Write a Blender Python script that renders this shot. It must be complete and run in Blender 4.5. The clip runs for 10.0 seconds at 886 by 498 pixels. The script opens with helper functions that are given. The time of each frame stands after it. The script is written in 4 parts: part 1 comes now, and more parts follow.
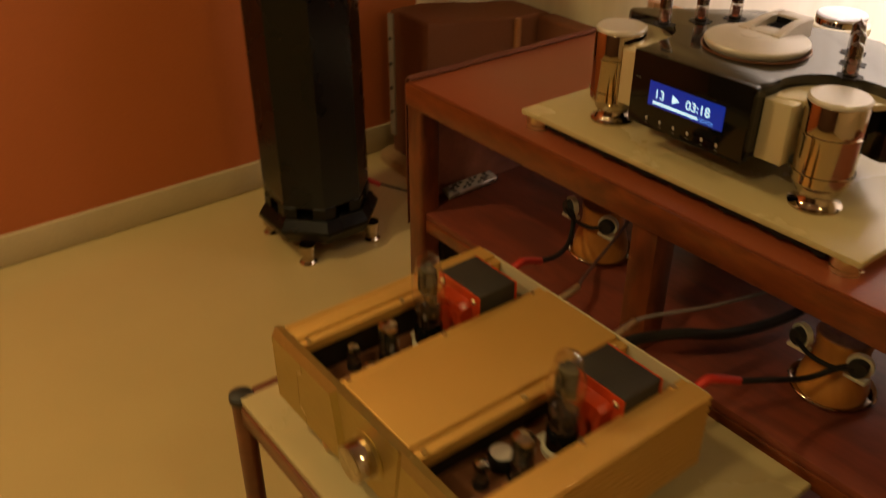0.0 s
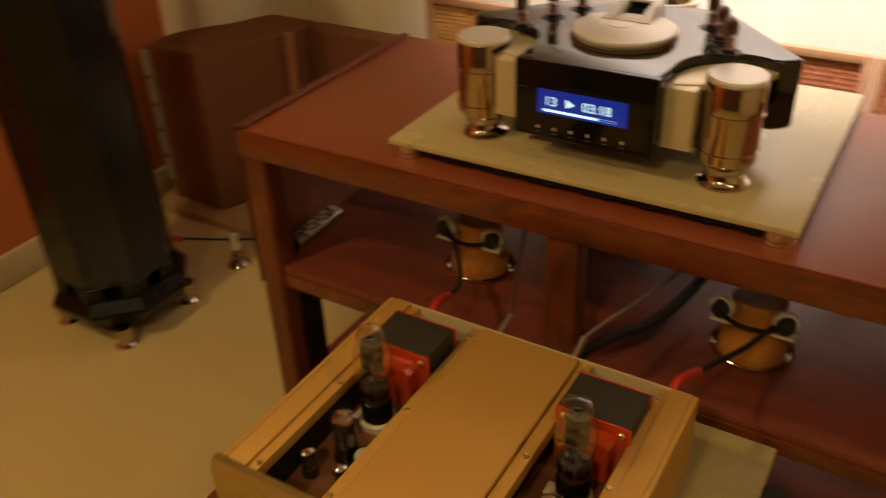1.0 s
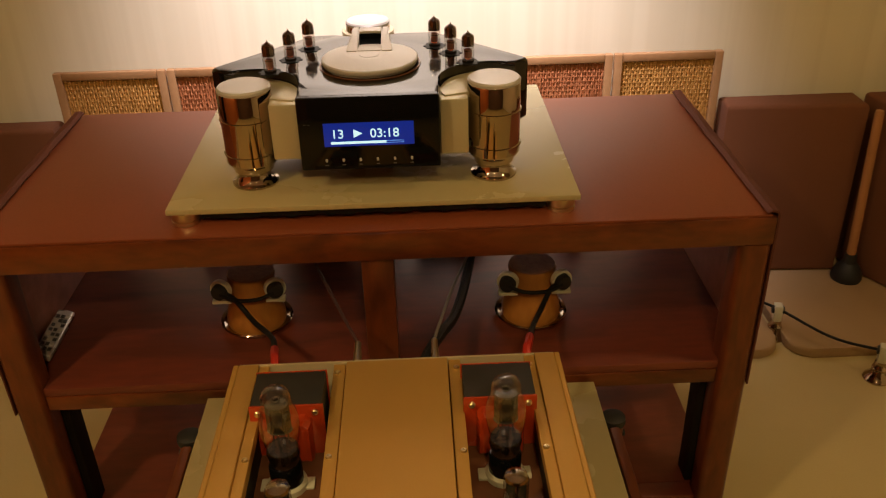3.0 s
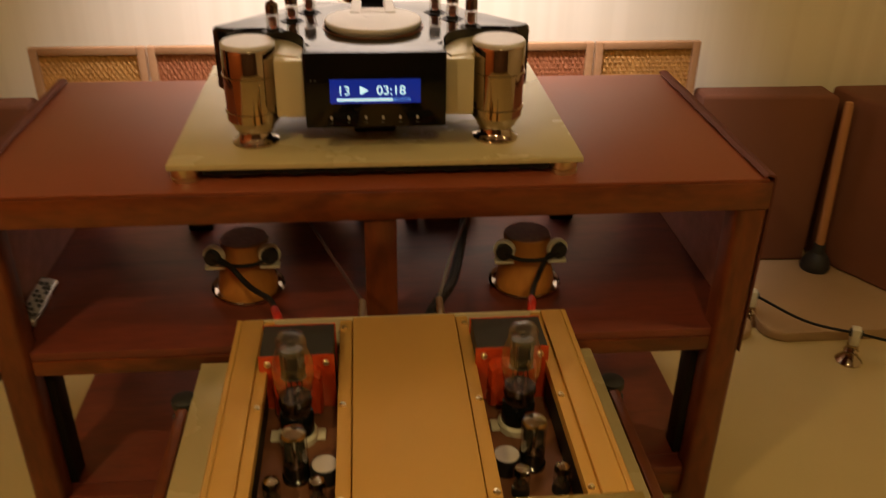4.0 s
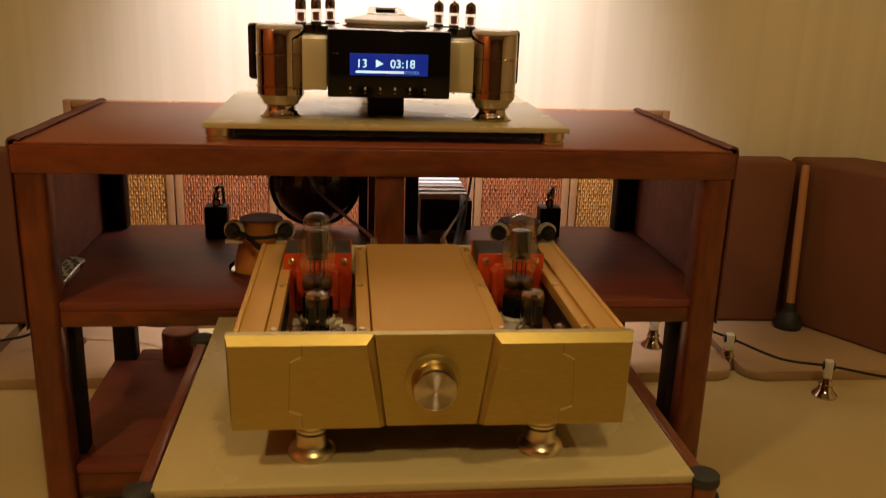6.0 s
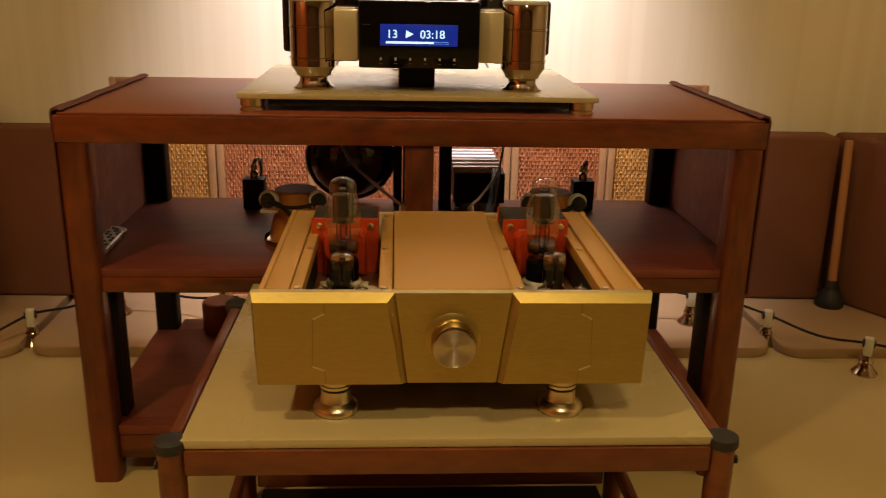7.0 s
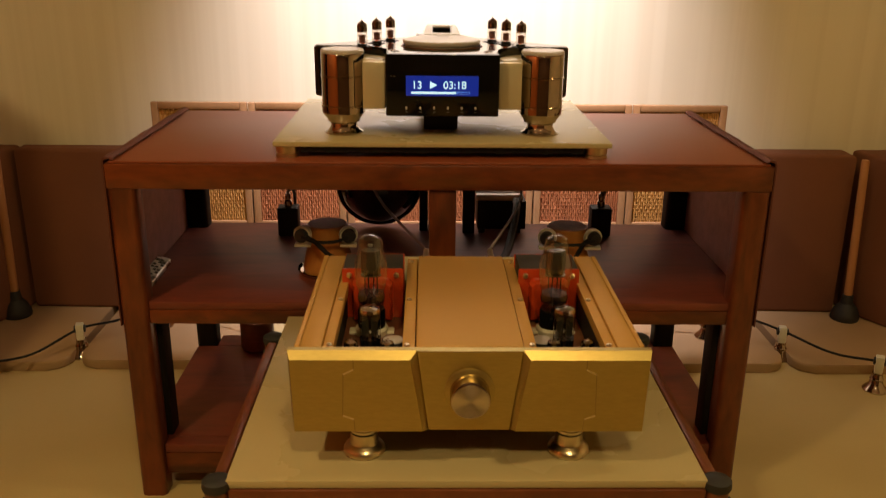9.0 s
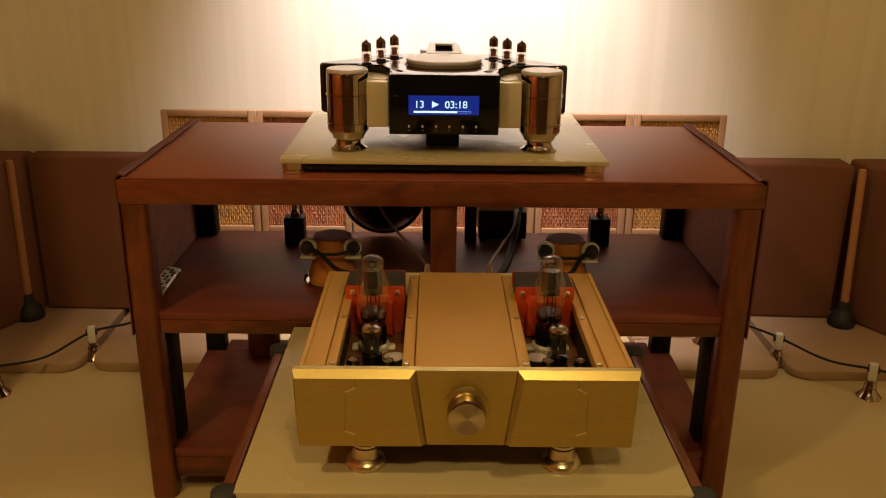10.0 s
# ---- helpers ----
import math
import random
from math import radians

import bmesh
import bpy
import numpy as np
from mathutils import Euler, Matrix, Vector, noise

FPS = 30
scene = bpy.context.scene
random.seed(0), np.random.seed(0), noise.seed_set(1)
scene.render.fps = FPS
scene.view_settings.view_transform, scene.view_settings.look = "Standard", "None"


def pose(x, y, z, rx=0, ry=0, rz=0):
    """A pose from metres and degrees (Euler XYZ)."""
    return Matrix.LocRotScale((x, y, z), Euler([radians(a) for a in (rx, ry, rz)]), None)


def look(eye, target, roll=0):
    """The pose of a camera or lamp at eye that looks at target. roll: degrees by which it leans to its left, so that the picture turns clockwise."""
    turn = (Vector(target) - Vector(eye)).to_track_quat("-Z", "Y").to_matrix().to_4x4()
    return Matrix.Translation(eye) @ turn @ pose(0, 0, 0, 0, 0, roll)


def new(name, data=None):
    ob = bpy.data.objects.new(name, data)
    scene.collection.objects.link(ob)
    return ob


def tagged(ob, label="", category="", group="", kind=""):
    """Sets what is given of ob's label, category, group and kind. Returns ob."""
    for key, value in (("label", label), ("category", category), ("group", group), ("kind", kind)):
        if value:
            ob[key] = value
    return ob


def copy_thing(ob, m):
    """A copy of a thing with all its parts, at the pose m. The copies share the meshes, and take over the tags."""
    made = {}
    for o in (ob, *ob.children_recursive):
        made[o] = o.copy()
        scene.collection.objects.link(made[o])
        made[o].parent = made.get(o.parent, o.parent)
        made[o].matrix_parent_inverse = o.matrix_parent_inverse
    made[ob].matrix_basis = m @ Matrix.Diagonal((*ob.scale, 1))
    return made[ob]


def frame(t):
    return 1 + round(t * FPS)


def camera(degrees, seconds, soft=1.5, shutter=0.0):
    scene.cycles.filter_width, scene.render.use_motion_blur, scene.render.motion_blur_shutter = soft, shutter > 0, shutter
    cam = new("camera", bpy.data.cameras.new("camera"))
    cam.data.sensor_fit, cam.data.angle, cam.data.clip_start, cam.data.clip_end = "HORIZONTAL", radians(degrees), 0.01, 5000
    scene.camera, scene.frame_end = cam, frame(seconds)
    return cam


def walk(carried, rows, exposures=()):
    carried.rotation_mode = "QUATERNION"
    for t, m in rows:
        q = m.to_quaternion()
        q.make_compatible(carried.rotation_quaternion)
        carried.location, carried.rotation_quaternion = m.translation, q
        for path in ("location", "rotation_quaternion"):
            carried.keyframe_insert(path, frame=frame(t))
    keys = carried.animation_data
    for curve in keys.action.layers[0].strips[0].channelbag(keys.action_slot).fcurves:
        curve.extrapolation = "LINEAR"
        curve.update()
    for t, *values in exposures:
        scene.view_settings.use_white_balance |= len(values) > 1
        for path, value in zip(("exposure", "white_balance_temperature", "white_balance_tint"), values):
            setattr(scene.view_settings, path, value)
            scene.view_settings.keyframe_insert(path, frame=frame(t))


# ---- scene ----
cam = camera(54.1, 10.0, soft=1.1, shutter=0.8)
PATH = [
    (0, (0.806, -0.988, 1.411), (-0.542, 0.056, 0.365), 0.2),
    (0.5, (0.625, -1.042, 1.435), (-0.575, 0.184, 0.407), -1.3),
    (1, (0.491, -1.053, 1.424), (-0.403, 0.379, 0.351), -2.4),
    (1.5, (0.38, -1.006, 1.43), (-0.268, 0.546, 0.348), -2.3),
    (2, (0.244, -1.053, 1.438), (-0.173, 0.598, 0.388), -2.3),
    (2.5, (0.152, -1.157, 1.452), (0.038, 0.557, 0.428), -3.5),
    (2.7, (0.137, -1.18, 1.444), (0.119, 0.542, 0.427), -2.8),
    (3.8, (0.042, -1.251, 1.366), (0.160, 0.500, 0.406), 0.0),
    (4, (0.022, -1.247, 1.342), (0.188, 0.499, 0.38), 0.9),
    (4.5, (-0.021, -1.252, 1.206), (0.243, 0.535, 0.347), 2.5),
    (5, (-0.038, -1.341, 1.067), (0.223, 0.554, 0.485), 2.0),
    (5.5, (-0.039, -1.479, 1.05), (0.195, 0.43, 0.501), 1.7),
    (5.7, (-0.040, -1.511, 1.041), (0.188, 0.398, 0.489), 1.7),
    (6.8, (-0.015, -1.568, 1.004), (0.128, 0.335, 0.407), 1.7),
    (7, (-0.005, -1.572, 1.003), (0.104, 0.333, 0.405), 1.2),
    (7.5, (0.005, -1.592, 1.017), (0.073, 0.313, 0.41), 0.8),
    (8, (0.008, -1.61, 1.042), (0.056, 0.288, 0.414), 0.7),
    (8.5, (0.008, -1.624, 1.086), (0.053, 0.259, 0.413), 0.7),
    (9, (0.007, -1.643, 1.147), (0.045, 0.249, 0.502), 0.6),
    (9.5, (0.01, -1.663, 1.192), (0.035, 0.227, 0.538), 0.5),
    (10, (0.019, -1.679, 1.211), (0.04, 0.207, 0.545), 0.7),
]
walk(cam, [(t, look(eye, target, roll)) for t, eye, target, roll in PATH],
     exposures=[(0, -0.07), (1.0, -0.06), (1.5, -0.12), (2.0, -0.28), (2.7, -0.25), (4.0, -0.22), (4.5, -0.05), (6.0, -0.13), (7.5, -0.03), (8.5, -0.05), (10, -0.13)])

# ---- light ----
world = bpy.data.worlds.new("room_world")
scene.world = world
world.use_nodes = True
world.node_tree.nodes["Background"].inputs[0].default_value = (1.0, 0.72, 0.42, 1)
world.node_tree.nodes["Background"].inputs[1].default_value = 0.002
scene.view_settings.exposure = 0.0


def lamp(name, kind, place, target, watts, colour, size=0.1, cone=60, blend=0.5):
    data = bpy.data.lights.new(name, kind)
    data.energy, data.color = watts, colour
    if kind == "AREA":
        data.shape, data.size = "DISK", size
    else:
        data.shadow_soft_size = size
    if kind == "SPOT":
        data.spot_size, data.spot_blend = radians(cone), blend
    ob = new(name, data)
    ob.matrix_world = look(place, target)
    return ob


AMBER = (1.0, 0.71, 0.31)
lamp("wall_spot", "SPOT", (0.08, 0.46, 2.5), (0.09, 1.13, 1.10), 620, (1.0, 0.88, 0.98), 0.14, 61, 1.0)
# amber lamps are unseen; side and far ones added to even out brightness
lamp("downlight_front", "AREA", (0.3, -2.2, 2.58), (0.3, -2.2, 0), 27, AMBER, 0.24)
lamp("fill_side", "AREA", (-1.15, -1.4, 2.58), (-1.15, -1.4, 0), 27, AMBER, 0.2)
lamp("fill_far", "AREA", (1.6, -0.3, 2.58), (1.6, -0.3, 0), 9, AMBER, 0.2)


# ---- materials ----
def material(name, colour, rough=0.5, metal=0.0, second=None, scale=8.0, stretch=(1, 1, 1), fine=90.0, bump=0.0, spread=0.12,
             coat=0.0, emit=0.0, worn=0.06, spec=0.5, blot=0.0):
    """A surface with two scales of variation in colour and gloss, and fine relief."""
    m = bpy.data.materials.new(name)
    m.use_nodes = True
    t = m.node_tree
    b = t.nodes["Principled BSDF"]
    link = t.links.new
    co = t.nodes.new("ShaderNodeTexCoord")
    mp = t.nodes.new("ShaderNodeMapping")
    mp.inputs["Scale"].default_value = stretch
    link(co.outputs["Object"], mp.inputs["Vector"])
    big = t.nodes.new("ShaderNodeTexNoise")
    big.inputs["Scale"].default_value, big.inputs["Detail"].default_value = scale, 6
    small = t.nodes.new("ShaderNodeTexNoise")
    small.inputs["Scale"].default_value, small.inputs["Detail"].default_value = fine, 4
    link(mp.outputs[0], big.inputs["Vector"])
    link(mp.outputs[0], small.inputs["Vector"])
    add = t.nodes.new("ShaderNodeMath")
    add.operation = "MULTIPLY_ADD"
    add.inputs[1].default_value = 0.45
    link(small.outputs["Fac"], add.inputs[0])
    half = t.nodes.new("ShaderNodeMath")
    half.operation = "MULTIPLY"
    half.inputs[1].default_value = 0.55
    link(big.outputs["Fac"], half.inputs[0])
    link(half.outputs[0], add.inputs[2])
    ramp = t.nodes.new("ShaderNodeValToRGB")
    lo = second or tuple(c * (1 - spread) for c in colour)
    hi = colour if second else tuple(min(1, c * (1 + spread)) for c in colour)
    ramp.color_ramp.elements[0].position, ramp.color_ramp.elements[0].color = 0.32, (*lo, 1)
    ramp.color_ramp.elements[1].position, ramp.color_ramp.elements[1].color = 0.68, (*hi, 1)
    link(add.outputs[0], ramp.inputs["Fac"])
    link(ramp.outputs["Color"], b.inputs["Base Color"])
    if blot:  # irregular dark stains
        spots = t.nodes.new("ShaderNodeTexNoise")
        spots.inputs["Scale"].default_value, spots.inputs["Detail"].default_value, spots.inputs["Distortion"].default_value = 11, 5, 0.8
        link(mp.outputs[0], spots.inputs["Vector"])
        edge = t.nodes.new("ShaderNodeMapRange")
        edge.inputs["From Min"].default_value, edge.inputs["From Max"].default_value = 0.52, 0.64
        edge.inputs["To Max"].default_value = blot
        link(spots.outputs["Fac"], edge.inputs["Value"])
        mix = t.nodes.new("ShaderNodeMixRGB")
        mix.inputs["Color2"].default_value = (*(c * 0.45 for c in lo), 1)
        link(edge.outputs[0], mix.inputs["Fac"])
        link(ramp.outputs["Color"], mix.inputs["Color1"])
        link(mix.outputs["Color"], b.inputs["Base Color"])
    gloss = t.nodes.new("ShaderNodeMath")
    gloss.operation = "MULTIPLY_ADD"
    gloss.inputs[1].default_value, gloss.inputs[2].default_value = worn * 2, max(0.02, rough - worn)
    link(big.outputs["Fac"], gloss.inputs[0])
    link(gloss.outputs[0], b.inputs["Roughness"])
    b.inputs["Metallic"].default_value = metal
    b.inputs["Specular IOR Level"].default_value = spec
    b.inputs["Coat Weight"].default_value = coat
    b.inputs["Coat Roughness"].default_value = 0.12
    if bump:
        bp = t.nodes.new("ShaderNodeBump")
        bp.inputs["Strength"].default_value, bp.inputs["Distance"].default_value = bump, 0.002
        link(small.outputs["Fac"], bp.inputs["Height"])
        link(bp.outputs[0], b.inputs["Normal"])
    if emit:
        b.inputs["Emission Color"].default_value = (*colour, 1)
        b.inputs["Emission Strength"].default_value = emit
    return m


def glass_material(name, tint, shine):
    m = bpy.data.materials.new(name)
    m.use_nodes = True
    t = m.node_tree
    t.nodes.remove(t.nodes["Principled BSDF"])
    clear = t.nodes.new("ShaderNodeBsdfTransparent")
    clear.inputs[0].default_value = (*tint, 1)
    gloss = t.nodes.new("ShaderNodeBsdfGlossy")
    gloss.inputs["Roughness"].default_value = 0.02
    fr = t.nodes.new("ShaderNodeLayerWeight")
    fr.inputs["Blend"].default_value = 0.3
    pw = t.nodes.new("ShaderNodeMath")
    pw.operation = "POWER"
    pw.inputs[1].default_value = shine
    t.links.new(fr.outputs["Facing"], pw.inputs[0])
    ad = t.nodes.new("ShaderNodeMath")
    ad.operation = "MULTIPLY_ADD"
    ad.inputs[1].default_value, ad.inputs[2].default_value = 0.82, 0.13
    t.links.new(pw.outputs[0], ad.inputs[0])
    mix = t.nodes.new("ShaderNodeMixShader")
    t.links.new(ad.outputs[0], mix.inputs[0])
    t.links.new(clear.outputs[0], mix.inputs[1])
    t.links.new(gloss.outputs[0], mix.inputs[2])
    t.links.new(mix.outputs[0], t.nodes["Material Output"].inputs["Surface"])
    return m


def wallpaper_material(name, colour, second):
    """Cream wallpaper with soft upright stripes of two widths."""
    m = material(name, colour, 0.62, spread=0.04, scale=2.5, fine=220, bump=0.06, coat=0.0)
    t = m.node_tree
    b = t.nodes["Principled BSDF"]
    co = t.nodes.new("ShaderNodeTexCoord")
    mp = t.nodes.new("ShaderNodeMapping")
    mp.inputs["Scale"].default_value = (27, 27, 0.05)
    nz = t.nodes.new("ShaderNodeTexNoise")
    nz.inputs["Scale"].default_value, nz.inputs["Detail"].default_value = 1.0, 3
    rp = t.nodes.new("ShaderNodeValToRGB")
    rp.color_ramp.elements[0].position, rp.color_ramp.elements[0].color = 0.40, (*second, 1)
    rp.color_ramp.elements[1].position, rp.color_ramp.elements[1].color = 0.60, (*colour, 1)
    for a, c in ((co.outputs["Object"], mp.inputs[0]), (mp.outputs[0], nz.inputs[0]), (nz.outputs["Fac"], rp.inputs[0]), (rp.outputs[0], b.inputs["Base Color"])):
        t.links.new(a, c)
    return m


WALL_CREAM = wallpaper_material("cream_wallpaper", (0.75, 0.685, 0.505), (0.710, 0.643, 0.465))
WALL_ORANGE = material("orange_wall_paint", (0.43, 0.115, 0.027), 0.6, spread=0.06, scale=1.5, fine=120, bump=0.25)
# unseen ceiling, kept dull so that it gives little fill light
CEILING = material("ceiling_paint", (0.45, 0.38, 0.28), 0.8, spread=0.03)
FLOOR = material("polished_cream_tile", (0.49, 0.382, 0.176), 0.11, spread=0.05, scale=3.0, fine=260, worn=0.05, coat=0.2)
BASEBOARD = material("cream_skirting", (0.50, 0.41, 0.25), 0.3, spread=0.06)
WOOD = material("mahogany_wood", (0.195, 0.044, 0.009), 0.36, blot=0.65, second=(0.060, 0.0130, 0.0034), scale=9, stretch=(0.35, 1, 1), fine=60, bump=0.15, coat=0.25)
WOOD_UP = material("mahogany_upright", (0.190, 0.043, 0.009), 0.38, blot=0.6, second=(0.070, 0.0155, 0.0045), scale=8, stretch=(1, 1, 0.3), fine=60, bump=0.15, coat=0.25)
DARK_POST = material("near_black_post_wood", (0.010, 0.006, 0.004), 0.6, stretch=(1, 1, 0.3), fine=60, bump=0.15, spec=0.15)
TOP_PANEL = material("red_brown_top", (0.235, 0.056, 0.019), 0.42, second=(0.165, 0.036, 0.012), scale=3, worn=0.08, fine=420, bump=0.10, spec=0.65)
SIDE_SHEET = material("brown_leatherette", (0.125, 0.040, 0.022), 0.7, second=(0.085, 0.026, 0.014), scale=7, fine=300, bump=0.2, spec=0.15, worn=0.08)
# mottled; base colour lightened to hold the pinkish light from the wall
INNER_PANEL = material("pink_lit_side_panel", (0.40, 0.165, 0.120), 0.45, second=(0.22, 0.080, 0.056), scale=9, fine=40, spec=0.7, worn=0.06)
SHELF_WOOD = material("purple_brown_shelf", (0.195, 0.037, 0.015), 0.50, second=(0.110, 0.020, 0.009), scale=6, stretch=(0.25, 1, 1), fine=70, bump=0.03, spec=0.75, blot=0.5, worn=0.05)
STOOL_WOOD = material("teak_wood", (0.19, 0.055, 0.016), 0.38, second=(0.09, 0.023, 0.008), scale=8, stretch=(0.4, 0.4, 1), fine=70, bump=0.12, coat=0.2)
BOARD = material("champagne_board", (0.44, 0.365, 0.19), 0.27, spread=0.05, scale=5, fine=500, bump=0.06)
BOARD_EDGE = BOARD
GOLD_FRONT = material("brushed_gold_front", (0.465, 0.355, 0.115), 0.36, metal=0.9, spread=0.10, scale=6, stretch=(0.25, 1, 1.3), fine=330, bump=0.10)
GOLD_BODY = material("bead_blasted_bronze_gold", (0.565, 0.330, 0.082), 0.58, metal=0.5, spread=0.05, scale=4, fine=700, bump=0.08)
CHROME = material("warm_chrome", (0.48, 0.40, 0.32), 0.07, metal=1.0, spread=0.02, worn=0.02)
BRASS_CHROME = material("pale_gold_chrome", (0.76, 0.66, 0.44), 0.28, metal=1.0, spread=0.03, worn=0.03)
SILVER_CAP = material("satin_silver", (0.54, 0.50, 0.45), 0.42, metal=0.25, spread=0.04, fine=300)
BEIGE_METAL = material("champagne_metal", (0.56, 0.49, 0.31), 0.36, metal=0.3, spread=0.04, fine=400)
BLACK_GLOSS = material("black_piano_lacquer", (0.004, 0.004, 0.004), 0.09, spread=0.2, worn=0.03, spec=0.3)
TOP_GLOSS = material("dark_graphite_lacquer", (0.008, 0.0065, 0.006), 0.09, spread=0.15, worn=0.03, spec=0.65)
BLACK = material("matt_black", (0.009, 0.008, 0.008), 0.55, spread=0.3, spec=0.25)
INK = material("light_trap_black", (0.003, 0.003, 0.003), 0.8, spread=0.3, spec=0.1)
RUBBER = material("black_rubber", (0.018, 0.017, 0.016), 0.6, spread=0.3, bump=0.2)
SPEAKER_BLACK = material("black_speaker_lacquer", (0.0035, 0.0032, 0.003), 0.28, spread=0.2, spec=0.28)
FABRIC = material("brown_cloth", (0.185, 0.068, 0.029), 0.92, second=(0.145, 0.052, 0.022), scale=5, fine=500, bump=0.5)
PAD = material("cream_felt_mat", (0.36, 0.23, 0.11), 0.9, spread=0.08, scale=6, fine=300, bump=0.5)
DOWEL = material("beech_dowel", (0.44, 0.20, 0.075), 0.5, second=(0.34, 0.145, 0.05), scale=9, stretch=(1, 1, 0.15), fine=60)
RATTAN = material("rattan_cane", (0.55, 0.29, 0.075), 0.5, second=(0.36, 0.17, 0.040), scale=30, fine=120, bump=0.2)
# same cane, with the rack's red bounce light mixed into the colour
RATTAN_BOUNCE = material("red_bounce_rattan_cane", (0.43, 0.165, 0.065), 0.45, second=(0.28, 0.092, 0.034), scale=30, fine=120, bump=0.2)
RATTAN_FRAME = material("rattan_frame_wood", (0.37, 0.205, 0.09), 0.5, second=(0.29, 0.15, 0.06), scale=9, fine=60)
STUMP = material("turned_yellow_wood", (0.50, 0.215, 0.042), 0.38, second=(0.37, 0.14, 0.028), scale=10, stretch=(1, 1, 0.3), fine=80, coat=0.3)
STUMP_TOP = material("end_grain_wood", (0.36, 0.16, 0.075), 0.6, second=(0.22, 0.09, 0.04), scale=30, fine=120, spec=0.2)
RED = material("red_transformer_lacquer", (0.42, 0.042, 0.008), 0.28, spread=0.10, coat=0.4)
RED_SLEEVE = material("red_heat_shrink", (0.42, 0.022, 0.012), 0.45, spread=0.1)
CORE = material("black_lamination", (0.022, 0.020, 0.017), 0.6, spread=0.2, stretch=(1, 12, 1))
COPPER = material("brown_chassis_plate", (0.20, 0.085, 0.040), 0.38, metal=0.35, spread=0.08)
IVORY = material("ivory_plastic", (0.62, 0.59, 0.45), 0.5, spread=0.05)
PLATE = material("olive_tube_plates", (0.032, 0.030, 0.021), 0.20, metal=0.0, spec=0.7)
MICA = material("mica", (0.085, 0.078, 0.062), 0.25, spread=0.1)
GETTER = material("silver_getter", (0.58, 0.53, 0.44), 0.13, metal=1.0, spread=0.35, bump=0.5)
GETTER_SMOKE = material("smoky_getter", (0.34, 0.30, 0.24), 0.10, metal=1.0, spread=0.7, second=(0.02, 0.018, 0.014), scale=90, fine=300, bump=0.9)
TUBE_PINK = material("pinkish_tube_plates", (0.26, 0.115, 0.095), 0.35, metal=0.3, spread=0.2)
GETTER_DARK = material("brown_getter", (0.060, 0.028, 0.018), 0.15, metal=0.4, coat=0.6)
HEATER = material("glowing_heater", (0.8, 0.16, 0.04), 0.5, emit=0.35)
SCREEN = material("blue_display", (0.004, 0.016, 0.20), 0.3, spread=0.02, emit=1.0)
GLYPH = material("display_glyphs", (0.55, 0.90, 1.0), 0.4, spread=0.01, emit=1.0)
CAPTION = material("grey_print", (0.10, 0.095, 0.09), 0.6)
GLYPH_DIM = material("display_bar", (0.15, 0.40, 0.85), 0.4, spread=0.01, emit=0.8)
BLACK_CABLE = material("black_cable", (0.011, 0.010, 0.0095), 0.55, spread=0.3, fine=600, bump=0.4, spec=0.25)
VIOLET_CABLE = material("violet_grey_cable", (0.06, 0.028, 0.028), 0.45, spread=0.2, fine=600, bump=0.3)
GREY_CABLE = material("grey_cable", (0.17, 0.145, 0.14), 0.45, spread=0.2, fine=600, bump=0.3)
WHITE_FINS = material("pale_fins", (0.72, 0.66, 0.62), 0.4, metal=0.2)
SLOT = material("engraved_line", (0.34, 0.245, 0.08), 0.5, metal=0.6)
KNOB_FACE = material("spun_steel", (0.58, 0.53, 0.45), 0.18, metal=1.0, spread=0.05, worn=0.05)
KNOB_FACE.node_tree.nodes["Principled BSDF"].inputs["Anisotropic"].default_value = 0.9
grain = KNOB_FACE.node_tree.nodes.new("ShaderNodeTangent")
grain.direction_type, grain.axis = "RADIAL", "Y"
KNOB_FACE.node_tree.links.new(grain.outputs[0], KNOB_FACE.node_tree.nodes["Principled BSDF"].inputs["Tangent"])
GLASS = glass_material("tube_glass", (0.97, 0.96, 0.945), 2.0)
GLASS_SMALL = glass_material("small_tube_glass", (0.93, 0.90, 0.87), 2.2)
DARK_GLASS = material("dark_glass", (0.012, 0.012, 0.013), 0.06, spread=0.2, coat=1.0)

# ---- builders ----
AT = {}


def thing(name, place, label, category, group="", kind=""):
    ob = new(name)
    ob.empty_display_size = 0.05
    ob.location = place
    AT[ob] = Matrix.Translation(place)
    return tagged(ob, label, category, group, kind)


def part(name, bm, mat, parent=None, label="", flat=False, more=()):
    for f in bm.faces:
        f.smooth = not flat
    bmesh.ops.recalc_face_normals(bm, faces=bm.faces)
    for e in bm.edges:
        e.smooth = e.is_manifold and e.calc_face_angle(0) < 0.55
    me = bpy.data.meshes.new(name)
    bm.to_mesh(me)
    bm.free()
    for m in (mat, *more):
        me.materials.append(m)
    ob = new(name, me)
    AT[ob] = Matrix()
    if parent:
        ob.parent = parent
        ob.matrix_parent_inverse = AT[parent].inverted()
    if label:
        tagged(ob, label)
    return ob


def box(bm, x0, x1, y0, y1, z0, z1, bevel=0.0, seg=2):
    v = [bm.verts.new((x, y, z)) for x in (x0, x1) for y in (y0, y1) for z in (z0, z1)]
    fs = [bm.faces.new([v[i] for i in q]) for q in ((0, 1, 3, 2), (4, 6, 7, 5), (0, 4, 5, 1), (2, 3, 7, 6), (0, 2, 6, 4), (1, 5, 7, 3))]
    if bevel:
        es = list({e for f in fs for e in f.edges})
        bmesh.ops.bevel(bm, geom=es, offset=bevel, segments=seg, affect="EDGES", profile=0.5)
    return bm


